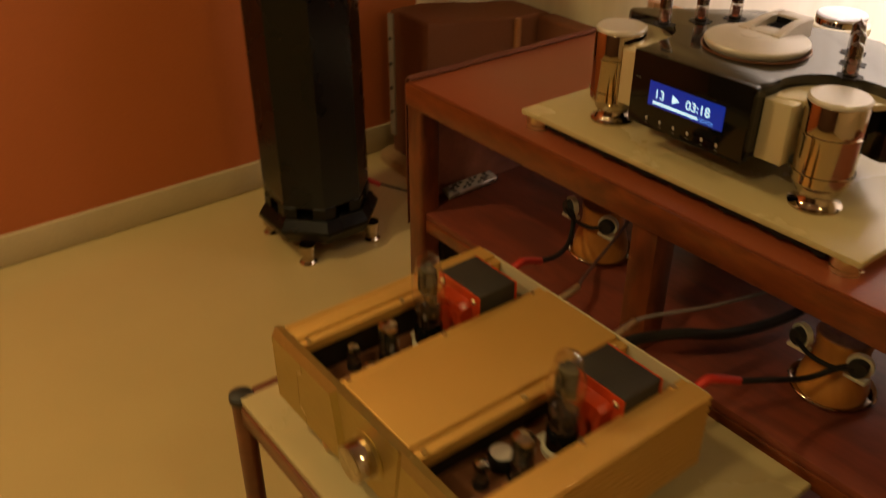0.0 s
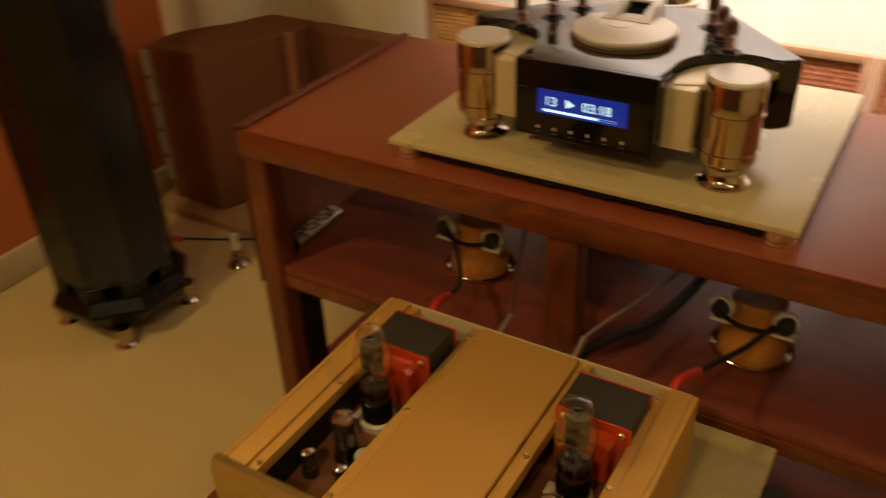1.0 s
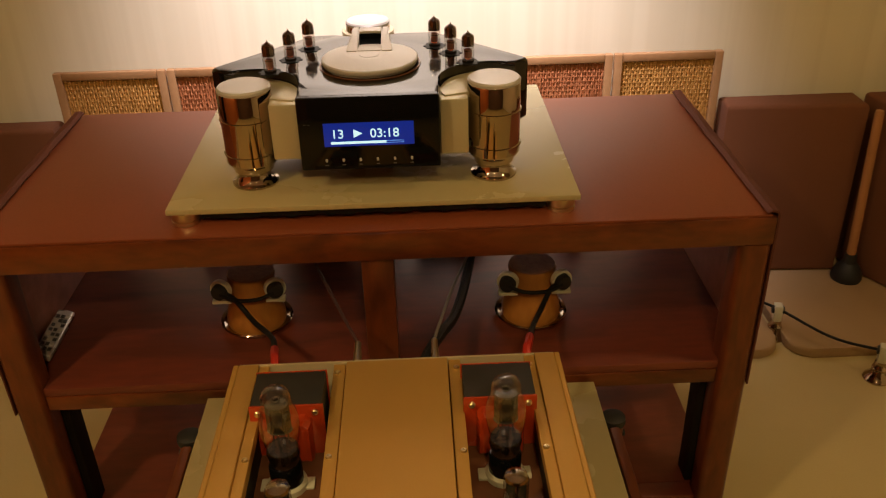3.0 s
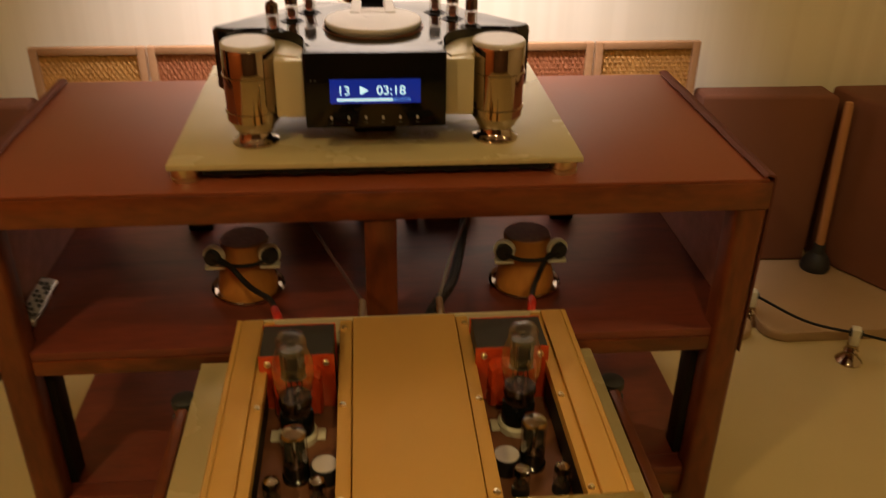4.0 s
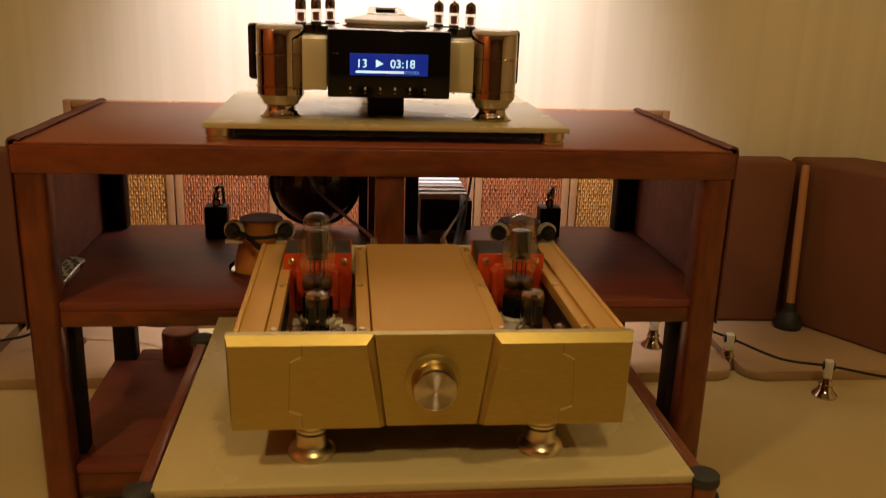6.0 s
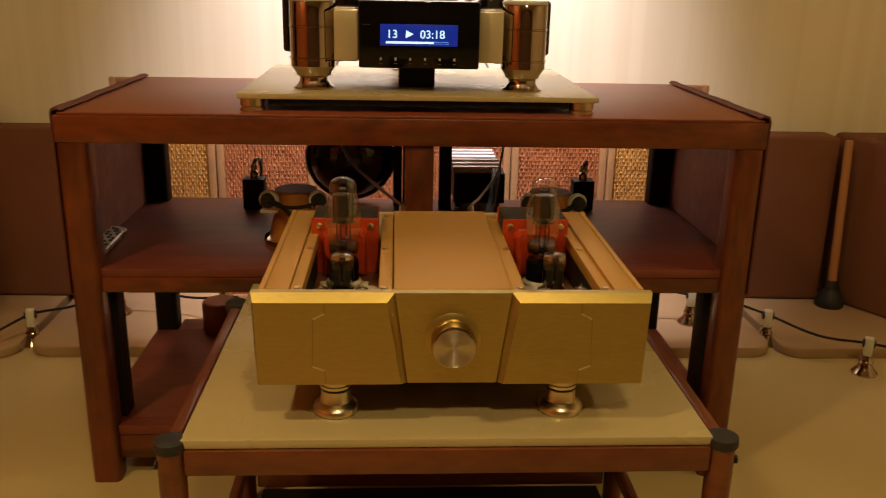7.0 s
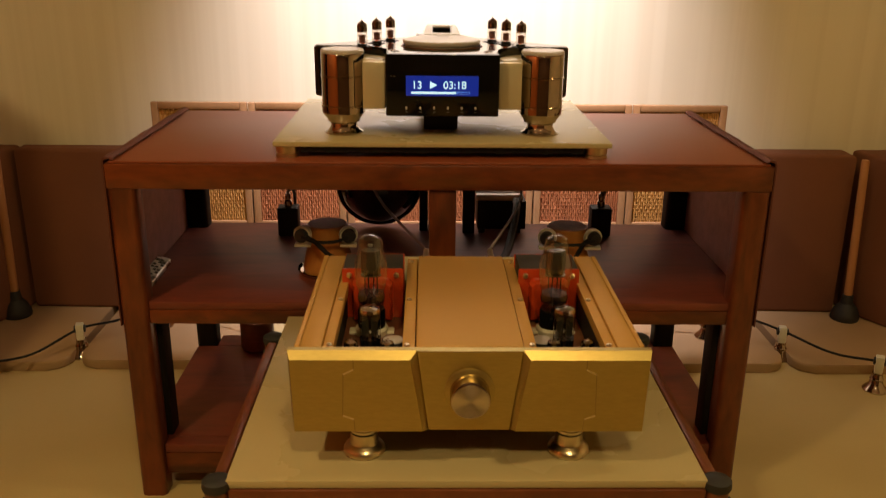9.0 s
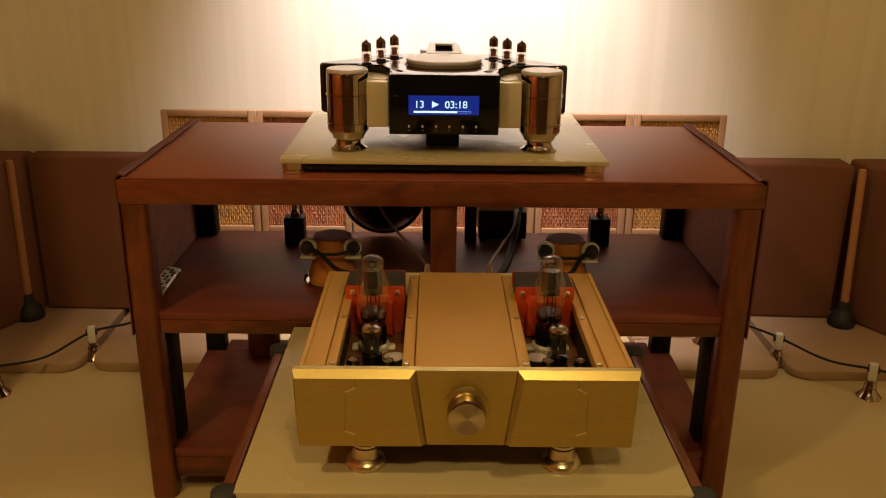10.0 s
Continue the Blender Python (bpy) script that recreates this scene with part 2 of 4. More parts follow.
def boxed(x0, x1, y0, y1, z0, z1, bevel=0.0, seg=2):
    return box(bmesh.new(), x0, x1, y0, y1, z0, z1, bevel, seg)


def lathe(bm, profile, centre=(0, 0, 0), turn=None, seg=32):
    """A turned body: (radius, height) pairs round the upright through centre."""
    m = Matrix.Translation(centre) @ (turn or Matrix())
    rings = []
    for r, z in profile:
        if r < 1e-6:
            rings.append([bm.verts.new(m @ Vector((0, 0, z)))])
        else:
            rings.append([bm.verts.new(m @ Vector((r * math.cos(a * math.tau / seg), r * math.sin(a * math.tau / seg), z))) for a in range(seg)])
    for a, b in zip(rings, rings[1:]):
        for i in range(seg):
            j = (i + 1) % seg
            q = [a[i % len(a)], a[j % len(a)], b[j % len(b)], b[i % len(b)]]
            q = list(dict.fromkeys(q))
            if len(q) > 2:
                bm.faces.new(q)
    for r in (rings[0], rings[-1]):
        if len(r) > 2:
            bm.faces.new(r)
    return bm


def turned(profile, centre=(0, 0, 0), turn=None, seg=32):
    return lathe(bmesh.new(), profile, centre, turn, seg)


def prism(bm, poly, z0, z1, bevel=0.0, seg=2, upright=False):
    """poly in x, y from z0 to z1; upright: poly in x, z from y=z0 to y=z1."""
    put = (lambda p, h: (p[0], h, p[1])) if upright else (lambda p, h: (p[0], p[1], h))
    a = [bm.verts.new(put(p, z0)) for p in poly]
    b = [bm.verts.new(put(p, z1)) for p in poly]
    n = len(poly)
    fs = [bm.faces.new(a), bm.faces.new(b)]
    fs += [bm.faces.new((a[i], a[(i + 1) % n], b[(i + 1) % n], b[i])) for i in range(n)]
    if bevel:
        bmesh.ops.bevel(bm, geom=list({e for f in fs[:2] for e in f.edges}), offset=bevel, segments=seg, affect="EDGES", profile=0.5)
    return bm


def sweep(bm, points, r, seg=8, steps=6):
    """A round cable through the points."""
    p = [Vector(q) for q in points]
    p = [p[0] * 2 - p[1], *p, p[-1] * 2 - p[-2]]
    line = []
    for i in range(1, len(p) - 2):
        for k in range(steps):
            t = k / steps
            line.append(0.5 * (2 * p[i] + (p[i + 1] - p[i - 1]) * t + (2 * p[i - 1] - 5 * p[i] + 4 * p[i + 1] - p[i + 2]) * t * t
                               + (3 * p[i] - p[i - 1] - 3 * p[i + 1] + p[i + 2]) * t ** 3))
    line.append(p[-2])
    rings = []
    for i, q in enumerate(line):
        d = (line[min(i + 1, len(line) - 1)] - line[max(i - 1, 0)]).normalized()
        side = d.cross(Vector((0, 0, 1)) if abs(d.z) < 0.95 else Vector((1, 0, 0))).normalized()
        up = side.cross(d)
        rings.append([bm.verts.new(q + r * (math.cos(a * math.tau / seg) * side + math.sin(a * math.tau / seg) * up)) for a in range(seg)])
    for a, b in zip(rings, rings[1:]):
        for i in range(seg):
            bm.faces.new((a[i], a[(i + 1) % seg], b[(i + 1) % seg], b[i]))
    bm.faces.new(rings[0])
    bm.faces.new(rings[-1])
    return bm


def cable(points, r, steps=6):
    return sweep(bmesh.new(), points, r, 8, steps)


def arc(cx, cy, r, a0, a1, n=10):
    return [(cx + r * math.cos(radians(a0 + (a1 - a0) * i / n)), cy + r * math.sin(radians(a0 + (a1 - a0) * i / n))) for i in range(n + 1)]


def structure(name, bm, mat, label, category, flat=False):
    return tagged(part(name, bm, mat, None, "", flat), label, category, kind="structure")


TOWARD = Matrix.Rotation(radians(90), 4, "X")  # turns the upright to point towards -y

# ---- room ----
BACK, LEFT, RIGHT, FRONT, HIGH = 1.13, -1.74, 2.6, -3.6, 2.6
structure("floor", boxed(LEFT - 0.2, RIGHT + 0.2, FRONT - 0.2, BACK + 0.2, -0.1, 0), FLOOR, "polished cream floor of large glossy tiles", "floor")
structure("ceiling", boxed(LEFT - 0.2, RIGHT + 0.2, FRONT - 0.2, BACK + 0.2, HIGH, HIGH + 0.1), CEILING, "plain unseen ceiling, toned down to cut bounce light", "ceiling")
structure("wall_back", boxed(LEFT - 0.2, RIGHT + 0.2, BACK, BACK + 0.15, 0, HIGH), WALL_CREAM, "cream wallpaper wall with faint upright stripes", "wall")
structure("wall_left", boxed(LEFT - 0.15, LEFT, FRONT, BACK, 0, HIGH), WALL_ORANGE, "burnt orange painted wall", "wall")
structure("wall_right", boxed(RIGHT, RIGHT + 0.15, FRONT, BACK, 0, HIGH), WALL_CREAM, "plain cream wall", "wall")
# unseen closing wall, made dark to hold down bounce and chrome reflections
structure("wall_front", boxed(LEFT - 0.2, RIGHT + 0.2, FRONT - 0.15, FRONT, 0, HIGH), material("dark_closing_wall", (0.085, 0.042, 0.022), 0.9, bump=0.3), "unseen dark brown wall added to keep bounce and reflections low", "wall")
structure("baseboard", boxed(LEFT, LEFT + 0.018, FRONT, BACK, 0.002, 0.10, 0.003), BASEBOARD, "cream skirting along the orange wall", "baseboard")
structure("column", turned([(0.207, 0.0), (0.207, HIGH)], (-1.70, 1.06, 0), seg=64), material("cream_plaster", (0.74, 0.68, 0.55), 0.6, spread=0.03, bump=0.1),
          "round cream plaster column in the room corner", "column")

# ---- rattan screen along the back wall ----
screen = thing("rattan_screen", (0.05, 1.06, 0.0), "low six-panel rattan screen with pale wooden frames against the wall", "screen")
X0, STEP = -0.85, 0.30
STRAW = material("dark_straw", (0.38, 0.20, 0.06), 0.8)
# inner panels' backing, reddened for the same bounce light
STRAW_BOUNCE = material("red_bounce_straw", (0.33, 0.115, 0.048), 0.7)
for k in range(6):
    a, b = X0 + k * STEP + 0.002, X0 + (k + 1) * STEP - 0.002
    y0, y1, z0, z1, w = 1.050, 1.070, (0.0305 if k in (0, 5) else 0.001), 0.704, 0.022
    bm = bmesh.new()
    box(bm, a, a + w, y0, y1, z0, z1, 0.003)
    box(bm, b - w, b, y0, y1, z0, z1, 0.003)
    for zz in (z0, 0.30, z1 - w):
        box(bm, a + w + 0.0005, b - w - 0.0005, y0 + 0.001, y1 - 0.001, zz, zz + w, 0.003)
    fr = part("panel_frame", bm, RATTAN_FRAME, screen)
    bm = bmesh.new()
    n = 36
    for i in range(n):
        x = a + w + (i + 0.5) * (b - a - 2 * w) / n + random.uniform(-0.001, 0.001)
        half = random.uniform(0.0028, 0.0034)
        prev = None
        m = 52
        for j in range(m + 1):
            z = z0 + w + j * (z1 - z0 - 2 * w) / m
            y = 1.060 + 0.0022 * (1 if (i + j) % 2 else -1)
            xx = x + random.uniform(-0.0008, 0.0008)
            ring = [bm.verts.new((xx - half, y, z)), bm.verts.new((xx, y - 0.0022, z)), bm.verts.new((xx + half, y, z)), bm.verts.new((xx, y + 0.0022, z))]
            if prev:
                for q in range(4):
                    bm.faces.new((prev[q], prev[(q + 1) % 4], ring[(q + 1) % 4], ring[q]))
            prev = ring
    for j in range(1, 52):
        z = z0 + w + j * (z1 - z0 - 2 * w) / 52
        box(bm, a + w, b - w, 1.0590, 1.0612, z - 0.0022, z + 0.0022)
    tagged(part("cane_weave", bm, RATTAN if k in (0, 5) else RATTAN_BOUNCE, fr, "woven honey-coloured cane" if k in (0, 5) else "woven cane with red bounce light in its colour"), kind="stuff")
    part("backing", boxed(a + w, b - w, 1.0665, 1.0685, z0 + w, z1 - w), STRAW if k in (0, 5) else STRAW_BOUNCE, fr)


# ---- brown cloth panels, poles and mats in the back corners ----
def cloth_block(name, poly, z0, z1, label):
    ob = thing(name, (poly[0][0], poly[0][1], z0), label, "acoustic panel", "cloth panels at the back")
    part("cloth_cover", prism(bmesh.new(), poly, z0, z1, 0.014, 4), FABRIC, ob)
    return ob


PADTOP = 0.030
cloth_block("acoustic_panel", [(-1.275, 1.025), (-0.865, 1.015), (-0.865, 1.092), (-1.275, 1.092)], PADTOP, 0.562, "brown cloth covered panel standing on a cream mat by the wall")
left_block = cloth_block("acoustic_panel", [(-1.425, 0.675), (-1.295, 0.985), (-1.285, 1.09), (-1.47, 1.09), (-1.64, 0.80), (-1.64, 0.675)], PADTOP, 0.562,
                         "thick brown cloth covered corner panel with a grey edge strip")
bm = boxed(-1.648, -1.618, 0.667, 0.674, 0.10, 0.548, 0.002)
strip = part("edge_strip", bm, material("grey_edge_strip", (0.25, 0.22, 0.19), 0.5), left_block, "grey metal edge strip")
for z in (0.46, 0.37, 0.28, 0.19):
    part("screw", turned([(0.0, 0), (0.007, 0.0), (0.006, 0.004), (0, 0.004)], (-1.633, 0.667, z), TOWARD, 12), BLACK, strip)
cloth_block("acoustic_panel", [(0.965, 1.010), (1.350, 0.990), (1.350, 1.092), (0.965, 1.092)], PADTOP, 0.562, "brown cloth covered panel standing on a cream mat by the wall")
cloth_block("acoustic_panel", [(1.400, 0.985), (1.59, 0.66), (1.82, 0.66), (1.82, 0.80), (1.60, 1.09), (1.385, 1.09)], PADTOP, 0.562, "thick brown cloth covered corner panel beside a wooden pole")


def mat_pad(x0, x1, y0, y1):
    r = 0.055
    poly = arc(x1 - r, y1 - r, r, 0, 90, 6) + arc(x0 + r, y1 - r, r, 90, 180, 6) + arc(x0 + r, y0 + r, r, 180, 270, 6) + arc(x1 - r, y0 + r, r, 270, 360, 6)
    ob = thing("floor_mat", ((x0 + x1) / 2, (y0 + y1) / 2, 0), "thick cream felt mat with rounded corners on the floor", "mat", "felt mats")
    part("mat_body", prism(bmesh.new(), poly, 0.0, PADTOP, 0.008, 3), PAD, ob)


mat_pad(-1.69, -1.028, 0.620, 1.105)
mat_pad(-1.000, -0.56, 0.632, 1.09)
mat_pad(0.655, 1.058, 0.614, 1.09)
mat_pad(1.084, 1.75, 0.606, 1.10)


def pole(x, y, lean):
    ob = thing("rubber_cup_pole", (x, y, PADTOP), "wooden pole with a black rubber cup foot beside cloth panels", "plunger", "poles")
    part("rubber_cup", turned([(0.042, 0), (0.044, 0.008), (0.042, 0.022), (0.033, 0.042), (0.020, 0.056), (0.0165, 0.085), (0, 0.085)], (x, y, PADTOP)), RUBBER, ob, "black rubber cup")
    part("stick", turned([(0.0, 0.0), (0.0130, 0.0), (0.0125, 0.44), (0.010, 0.449), (0, 0.450)], (x, y, PADTOP + 0.08), pose(0, 0, 0, 0, lean, 0), 16), DOWEL, ob, "plain wooden stick")


pole(-1.307, 0.955, 1.0)
pole(1.372, 0.945, -2.2)


# ---- cable lifters on the floor ----
def cable_lifter():
    ob = thing("cable_lifter", (0, 0, 0), "chrome cable lifter with a white clamp holding a black cable", "cable lifter", "cable lifters on the floor")
    part("foot", turned([(0.033, 0), (0.034, 0.004), (0.030, 0.010), (0.020, 0.020), (0.017, 0.032), (0.019, 0.036), (0.016, 0.040), (0.014, 0.055), (0, 0.055)], seg=24), CHROME, ob, "flared chrome foot")
    c = part("clamp", boxed(-0.011, 0.011, -0.013, 0.013, 0.055, 0.104, 0.003), IVORY, ob, "white plastic clamp")
    part("grommet", turned([(0.0095, -0.016), (0.0115, -0.014), (0.0115, 0.014), (0.0095, 0.016)], (0, 0, 0.088), pose(0, 0, 0, 0, 90, 0), 16), RUBBER, c, "black rubber grommet")
    return ob


lifter = cable_lifter()
LIFTS = [(-1.015, 0.722, 0, 15), (-0.82, 0.875, PADTOP, 20), (-1.20, 0.490, 0, 35), (1.071, 0.712, 0, -12), (1.265, 0.512, 0, -25), (0.872, 0.80, PADTOP, -10)]
for k, (x, y, z, turn) in enumerate(LIFTS):
    if k == 0:
        lifter.matrix_basis = pose(x, y, z, 0, 0, turn)
    else:
        copy_thing(lifter, pose(x, y, z, 0, 0, turn))
c = thing("speaker_cable", (-1.2, 0.49, 0.08), "black speaker cable hanging between cable lifters", "cable", "speaker cables")
part("cable_run", cable([(-1.30, 0.32, 0.16), (-1.26, 0.42, 0.11), (-1.20, 0.49, 0.088), (-1.11, 0.60, 0.062), (-1.015, 0.722, 0.088), (-0.92, 0.80, 0.085), (-0.82, 0.875, 0.118), (-0.72, 0.88, 0.10), (-0.60, 0.85, 0.09), (-0.45, 0.75, 0.13)], 0.0038), BLACK_CABLE, c)
part("red_sleeve", cable([(-1.34, 0.30, 0.17), (-1.31, 0.315, 0.165), (-1.28, 0.37, 0.13)], 0.0085), RED_SLEEVE, c, "red heat-shrink sleeve")
c = thing("speaker_cable", (1.283, 0.512, 0.08), "black speaker cable hanging between cable lifters", "cable", "speaker cables")
part("cable_run", cable([(1.62, 0.36, 0.16), (1.45, 0.43, 0.085), (1.265, 0.512, 0.088), (1.17, 0.60, 0.073), (1.071, 0.712, 0.090), (0.98, 0.76, 0.11), (0.872, 0.80, 0.118), (0.76, 0.82, 0.13), (0.62, 0.80, 0.12), (0.45, 0.75, 0.13)], 0.0038), BLACK_CABLE, c)

# ---- tower loudspeaker ----
SX, SY = -1.315, 0.165


def octagon(r, z, turn=22.5):
    return [Vector((SX + r / math.cos(radians(22.5)) * math.cos(radians(turn + 45 * i)), SY + r / math.cos(radians(22.5)) * math.sin(radians(turn + 45 * i)), z)) for i in range(8)]


speaker = thing("tower_loudspeaker", (SX, SY, 0), "tall black octagonal tower loudspeaker with a flared foot", "loudspeaker")
bm = bmesh.new()
rings = [[bm.verts.new(v) for v in octagon(r, z)] for r, z in ((0.146, 0.172), (0.149, 0.18), (0.149, 1.30), (0.135, 1.32))]
for ring in rings:
    for v in ring:
        v.co.x -= 0.006 + 0.014 * (v.co.z - 0.2)
for a, b in zip(rings, rings[1:]):
    for i in range(8):
        bm.faces.new((a[i], a[(i + 1) % 8], b[(i + 1) % 8], b[i]))
bm.faces.new(rings[0])
bm.faces.new(rings[-1])
part("cabinet", bm, SPEAKER_BLACK, speaker)
bm = bmesh.new()
rings = [[bm.verts.new(v) for v in octagon(r, z)] for r, z in ((0.140, 0.060), (0.152, 0.063), (0.172, 0.098), (0.171, 0.108), (0.154, 0.136), (0.150, 0.138))]
for a, b in zip(rings, rings[1:]):
    for i in range(8):
        bm.faces.new((a[i], a[(i + 1) % 8], b[(i + 1) % 8], b[i]))
bm.faces.new(rings[0])
bm.faces.new(rings[-1])
base = part("base", bm, SPEAKER_BLACK, speaker, "flared black foot", flat=True)
for i in range(8):  # posts flush with the faces, an open slot between each pair
    for side in (-1, 1):
        bm = boxed(-0.014, 0.0, side * 0.043 - 0.019, side * 0.043 + 0.019, 0.137, 0.1745, 0.001, 1)
        a = 45 * i
        bmesh.ops.transform(bm, matrix=pose(SX - 0.005 + 0.1495 * math.cos(radians(a)), SY + 0.1495 * math.sin(radians(a)), 0, 0, 0, a), verts=bm.verts)
        part("post", bm, SPEAKER_BLACK, base)
part("inner_drum", turned([(0.105, 0.130), (0.105, 0.176)], (SX, SY, 0), seg=24), BLACK, base)
for dx, dy in ((0.115, -0.115), (0.115, 0.115), (-0.115, -0.115), (-0.115, 0.115)):
    part("speaker_foot", turned([(0.026, 0), (0.027, 0.004), (0.019, 0.012), (0.017, 0.028), (0.024, 0.032), (0.024, 0.062), (0, 0.062)], (SX + dx, SY + dy, 0), seg=24), CHROME, speaker, "chrome spiked foot")

# ---- rack ----
RL, RR, RF, RB, RT = -0.622, 0.694, 0.015, 0.595, 0.755
rack = thing("hifi_rack", (0.04, 0.30, 0), "wide mahogany hi-fi rack with two shelves and leatherette sides", "rack")
LW = 0.055
for x0, y0 in ((RL, RF), (RR - LW, RF), (RL, RB - LW), (RR - LW, RB - LW)):
    r = 0.012
    x1, y1 = x0 + LW, y0 + LW
    poly = arc(x1 - r, y1 - r, r, 0, 90, 4) + arc(x0 + r, y1 - r, r, 90, 180, 4) + arc(x0 + r, y0 + r, r, 180, 270, 4) + arc(x1 - r, y0 + r, r, 270, 360, 4)
    # rear legs carry the dark of the rack's rear in their colour
    part("leg", prism(bmesh.new(), poly, 0.0, 0.7028), WOOD_UP if y0 == RF else DARK_POST, rack, "" if y0 == RF else "rear leg in near-black colour")
BZ = 0.703
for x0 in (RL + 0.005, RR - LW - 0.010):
    part("leg_backing", boxed(x0, x0 + LW + 0.005, RF + LW + 0.0005, RF + LW + 0.048, 0.121, 0.4105, 0.002), DARK_POST, rack, "near-black post behind the front leg")
part("front_beam", boxed(RL, RR, RF, RF + 0.06, BZ, RT - 0.001, 0.003), WOOD, rack)
part("back_beam", boxed(RL, RR, RB - 0.06, RB, BZ, RT - 0.001, 0.003), WOOD, rack)
part("side_beam", boxed(RL, RL + 0.06, RF + 0.0605, RB - 0.0605, BZ, RT - 0.001, 0.002), WOOD, rack)
part("side_beam", boxed(RR - 0.06, RR, RF + 0.0605, RB - 0.0605, BZ, RT - 0.001, 0.002), WOOD, rack)
part("top_panel", boxed(RL + 0.008, RR - 0.008, RF + 0.004, RB - 0.004, RT - 0.0008, RT + 0.0035, 0.001), TOP_PANEL, rack, "smooth red-brown top panel")
part("centre_post", boxed(0.012, 0.066, RF + 0.008, RF + 0.060, 0.460, 0.7025, 0.003), WOOD_UP, rack)
part("rear_post", boxed(0.012, 0.066, RB - 0.056, RB - 0.004, 0.460, 0.7025, 0.003), WOOD_UP, rack)
SHELF = 0.459
part("middle_shelf", boxed(RL + 0.004, RR - 0.004, RF + 0.012, RB - 0.006, 0.442, SHELF, 0.002), SHELF_WOOD, rack, "glossy dark red-brown shelf")
part("shelf_beam", boxed(RL + LW, RR - LW, RF + 0.010, RF + 0.050, 0.411, 0.4415, 0.003), WOOD, rack)
part("shelf_beam", boxed(RL + LW, RR - LW, RB - 0.050, RB - 0.010, 0.411, 0.4415, 0.003), WOOD, rack)
part("shelf_beam", boxed(RL + 0.012, RL + 0.046, RF + LW, RB - LW, 0.411, 0.4415, 0.003), WOOD, rack)
part("shelf_beam", boxed(RR - 0.046, RR - 0.012, RF + LW, RB - LW, 0.411, 0.4415, 0.003), WOOD, rack)
part("bottom_shelf", boxed(RL + 0.003, RR - 0.003, RF + LW + 0.001, RB - LW - 0.001, 0.100, 0.120, 0.002), SHELF_WOOD, rack, "glossy dark red-brown shelf")
part("shelf_strip", boxed(RL + LW + 0.001, RR - LW - 0.001, RF + 0.016, RF + LW, 0.100, 0.120, 0.002), SHELF_WOOD, rack)
part("shelf_strip", boxed(RL + LW + 0.001, RR - LW - 0.001, RB - LW, RB + 0.015, 0.100, 0.120, 0.002), SHELF_WOOD, rack)
part("shelf_beam", boxed(RL + LW, RR - LW, RF + 0.018, RF + 0.055, 0.046, 0.0995, 0.003), WOOD, rack)
part("shelf_beam", boxed(RL + LW, RR - LW, RB - 0.05, RB - 0.015, 0.050, 0.0995, 0.003), WOOD, rack)
for x in (RL + 0.002, RR - 0.005):
    part("side_panel", boxed(x, x + 0.003, RF + LW + 0.001, RB - LW - 0.001, SHELF + 0.0005, BZ - 0.0005, 0.001), INNER_PANEL, rack, "mottled inner side panel, lightened for the pinkish wall light")
for s, xo in ((-1, RL), (1, RR)):
    # a leatherette sheet hangs down the side and folds over the top edge, a little wavy
    bm = bmesh.new()
    n = 24
    rows = []
    for i in range(n + 1):
        y = RF + 0.002 + (RB - RF - 0.004) * i / n
        wob = 0.0007 * math.sin(i * 0.8) + 0.0004 * math.sin(i * 2.1 + s)
        pts = [(xo + s * 0.003, 0.410), (xo + s * 0.0045, 0.60), (xo + s * 0.004, RT + 0.002), (xo + s * 0.001, RT + 0.010 + wob), (xo - s * 0.010, RT + 0.0115 + 1.4 * wob), (xo - s * 0.018, RT + 0.0075 + wob)]
        off = [(xo + s * 0.0008, 0.410), (xo + s * 0.0012, 0.60), (xo + s * 0.0006, RT + 0.0045), (xo - s * 0.0025, RT + 0.0065 + wob), (xo - s * 0.010, RT + 0.0085 + 1.4 * wob), (xo - s * 0.0175, RT + 0.0055 + wob)]
        rows.append([bm.verts.new((x, y, z)) for x, z in pts + off[::-1]])
    for a, b in zip(rows, rows[1:]):
        for i in range(12):
            bm.faces.new((a[i], a[(i + 1) % 12], b[(i + 1) % 12], b[i]))
    bm.faces.new(rows[0])
    bm.faces.new(rows[-1])
    part("side_sheet", bm, SIDE_SHEET, rack, "dark brown leatherette side sheet")

# ---- plinth under the player ----
PX0, PX1, PY0, PY1, PZ = -0.298, 0.376, 0.050, 0.590, 0.792
plinth = thing("player_plinth", (0.04, 0.32, RT), "champagne coloured board on short metal feet upon the rack", "board")
part("board", boxed(PX0, PX1, PY0, PY1, PZ - 0.010, PZ, 0.0015), BOARD, plinth)
bm = bmesh.new()
n = 60
rows = []
for i in range(n + 1):
    x = PX0 + 0.055 + (PX1 - PX0 - 0.11) * i / n
    d = 0.0012 * math.sin(i * 1.9) + 0.0008 * math.sin(i * 0.7)
    rows.append([bm.verts.new((x, y, z)) for y, z in ((PY0 + 0.010 + d, PZ - 0.0102), (PY1 - 0.03, PZ - 0.0102), (PY1 - 0.03, PZ - 0.0225 + d), (PY0 + 0.010 + d, PZ - 0.0225 + d))])
for a, b in zip(rows, rows[1:]):
    for i in range(4):
        bm.faces.new((a[i], a[(i + 1) % 4], b[(i + 1) % 4], b[i]))
bm.faces.new(rows[0])
bm.faces.new(rows[-1])
part("damping_sheet", bm, BLACK, plinth, "black damping sheet")
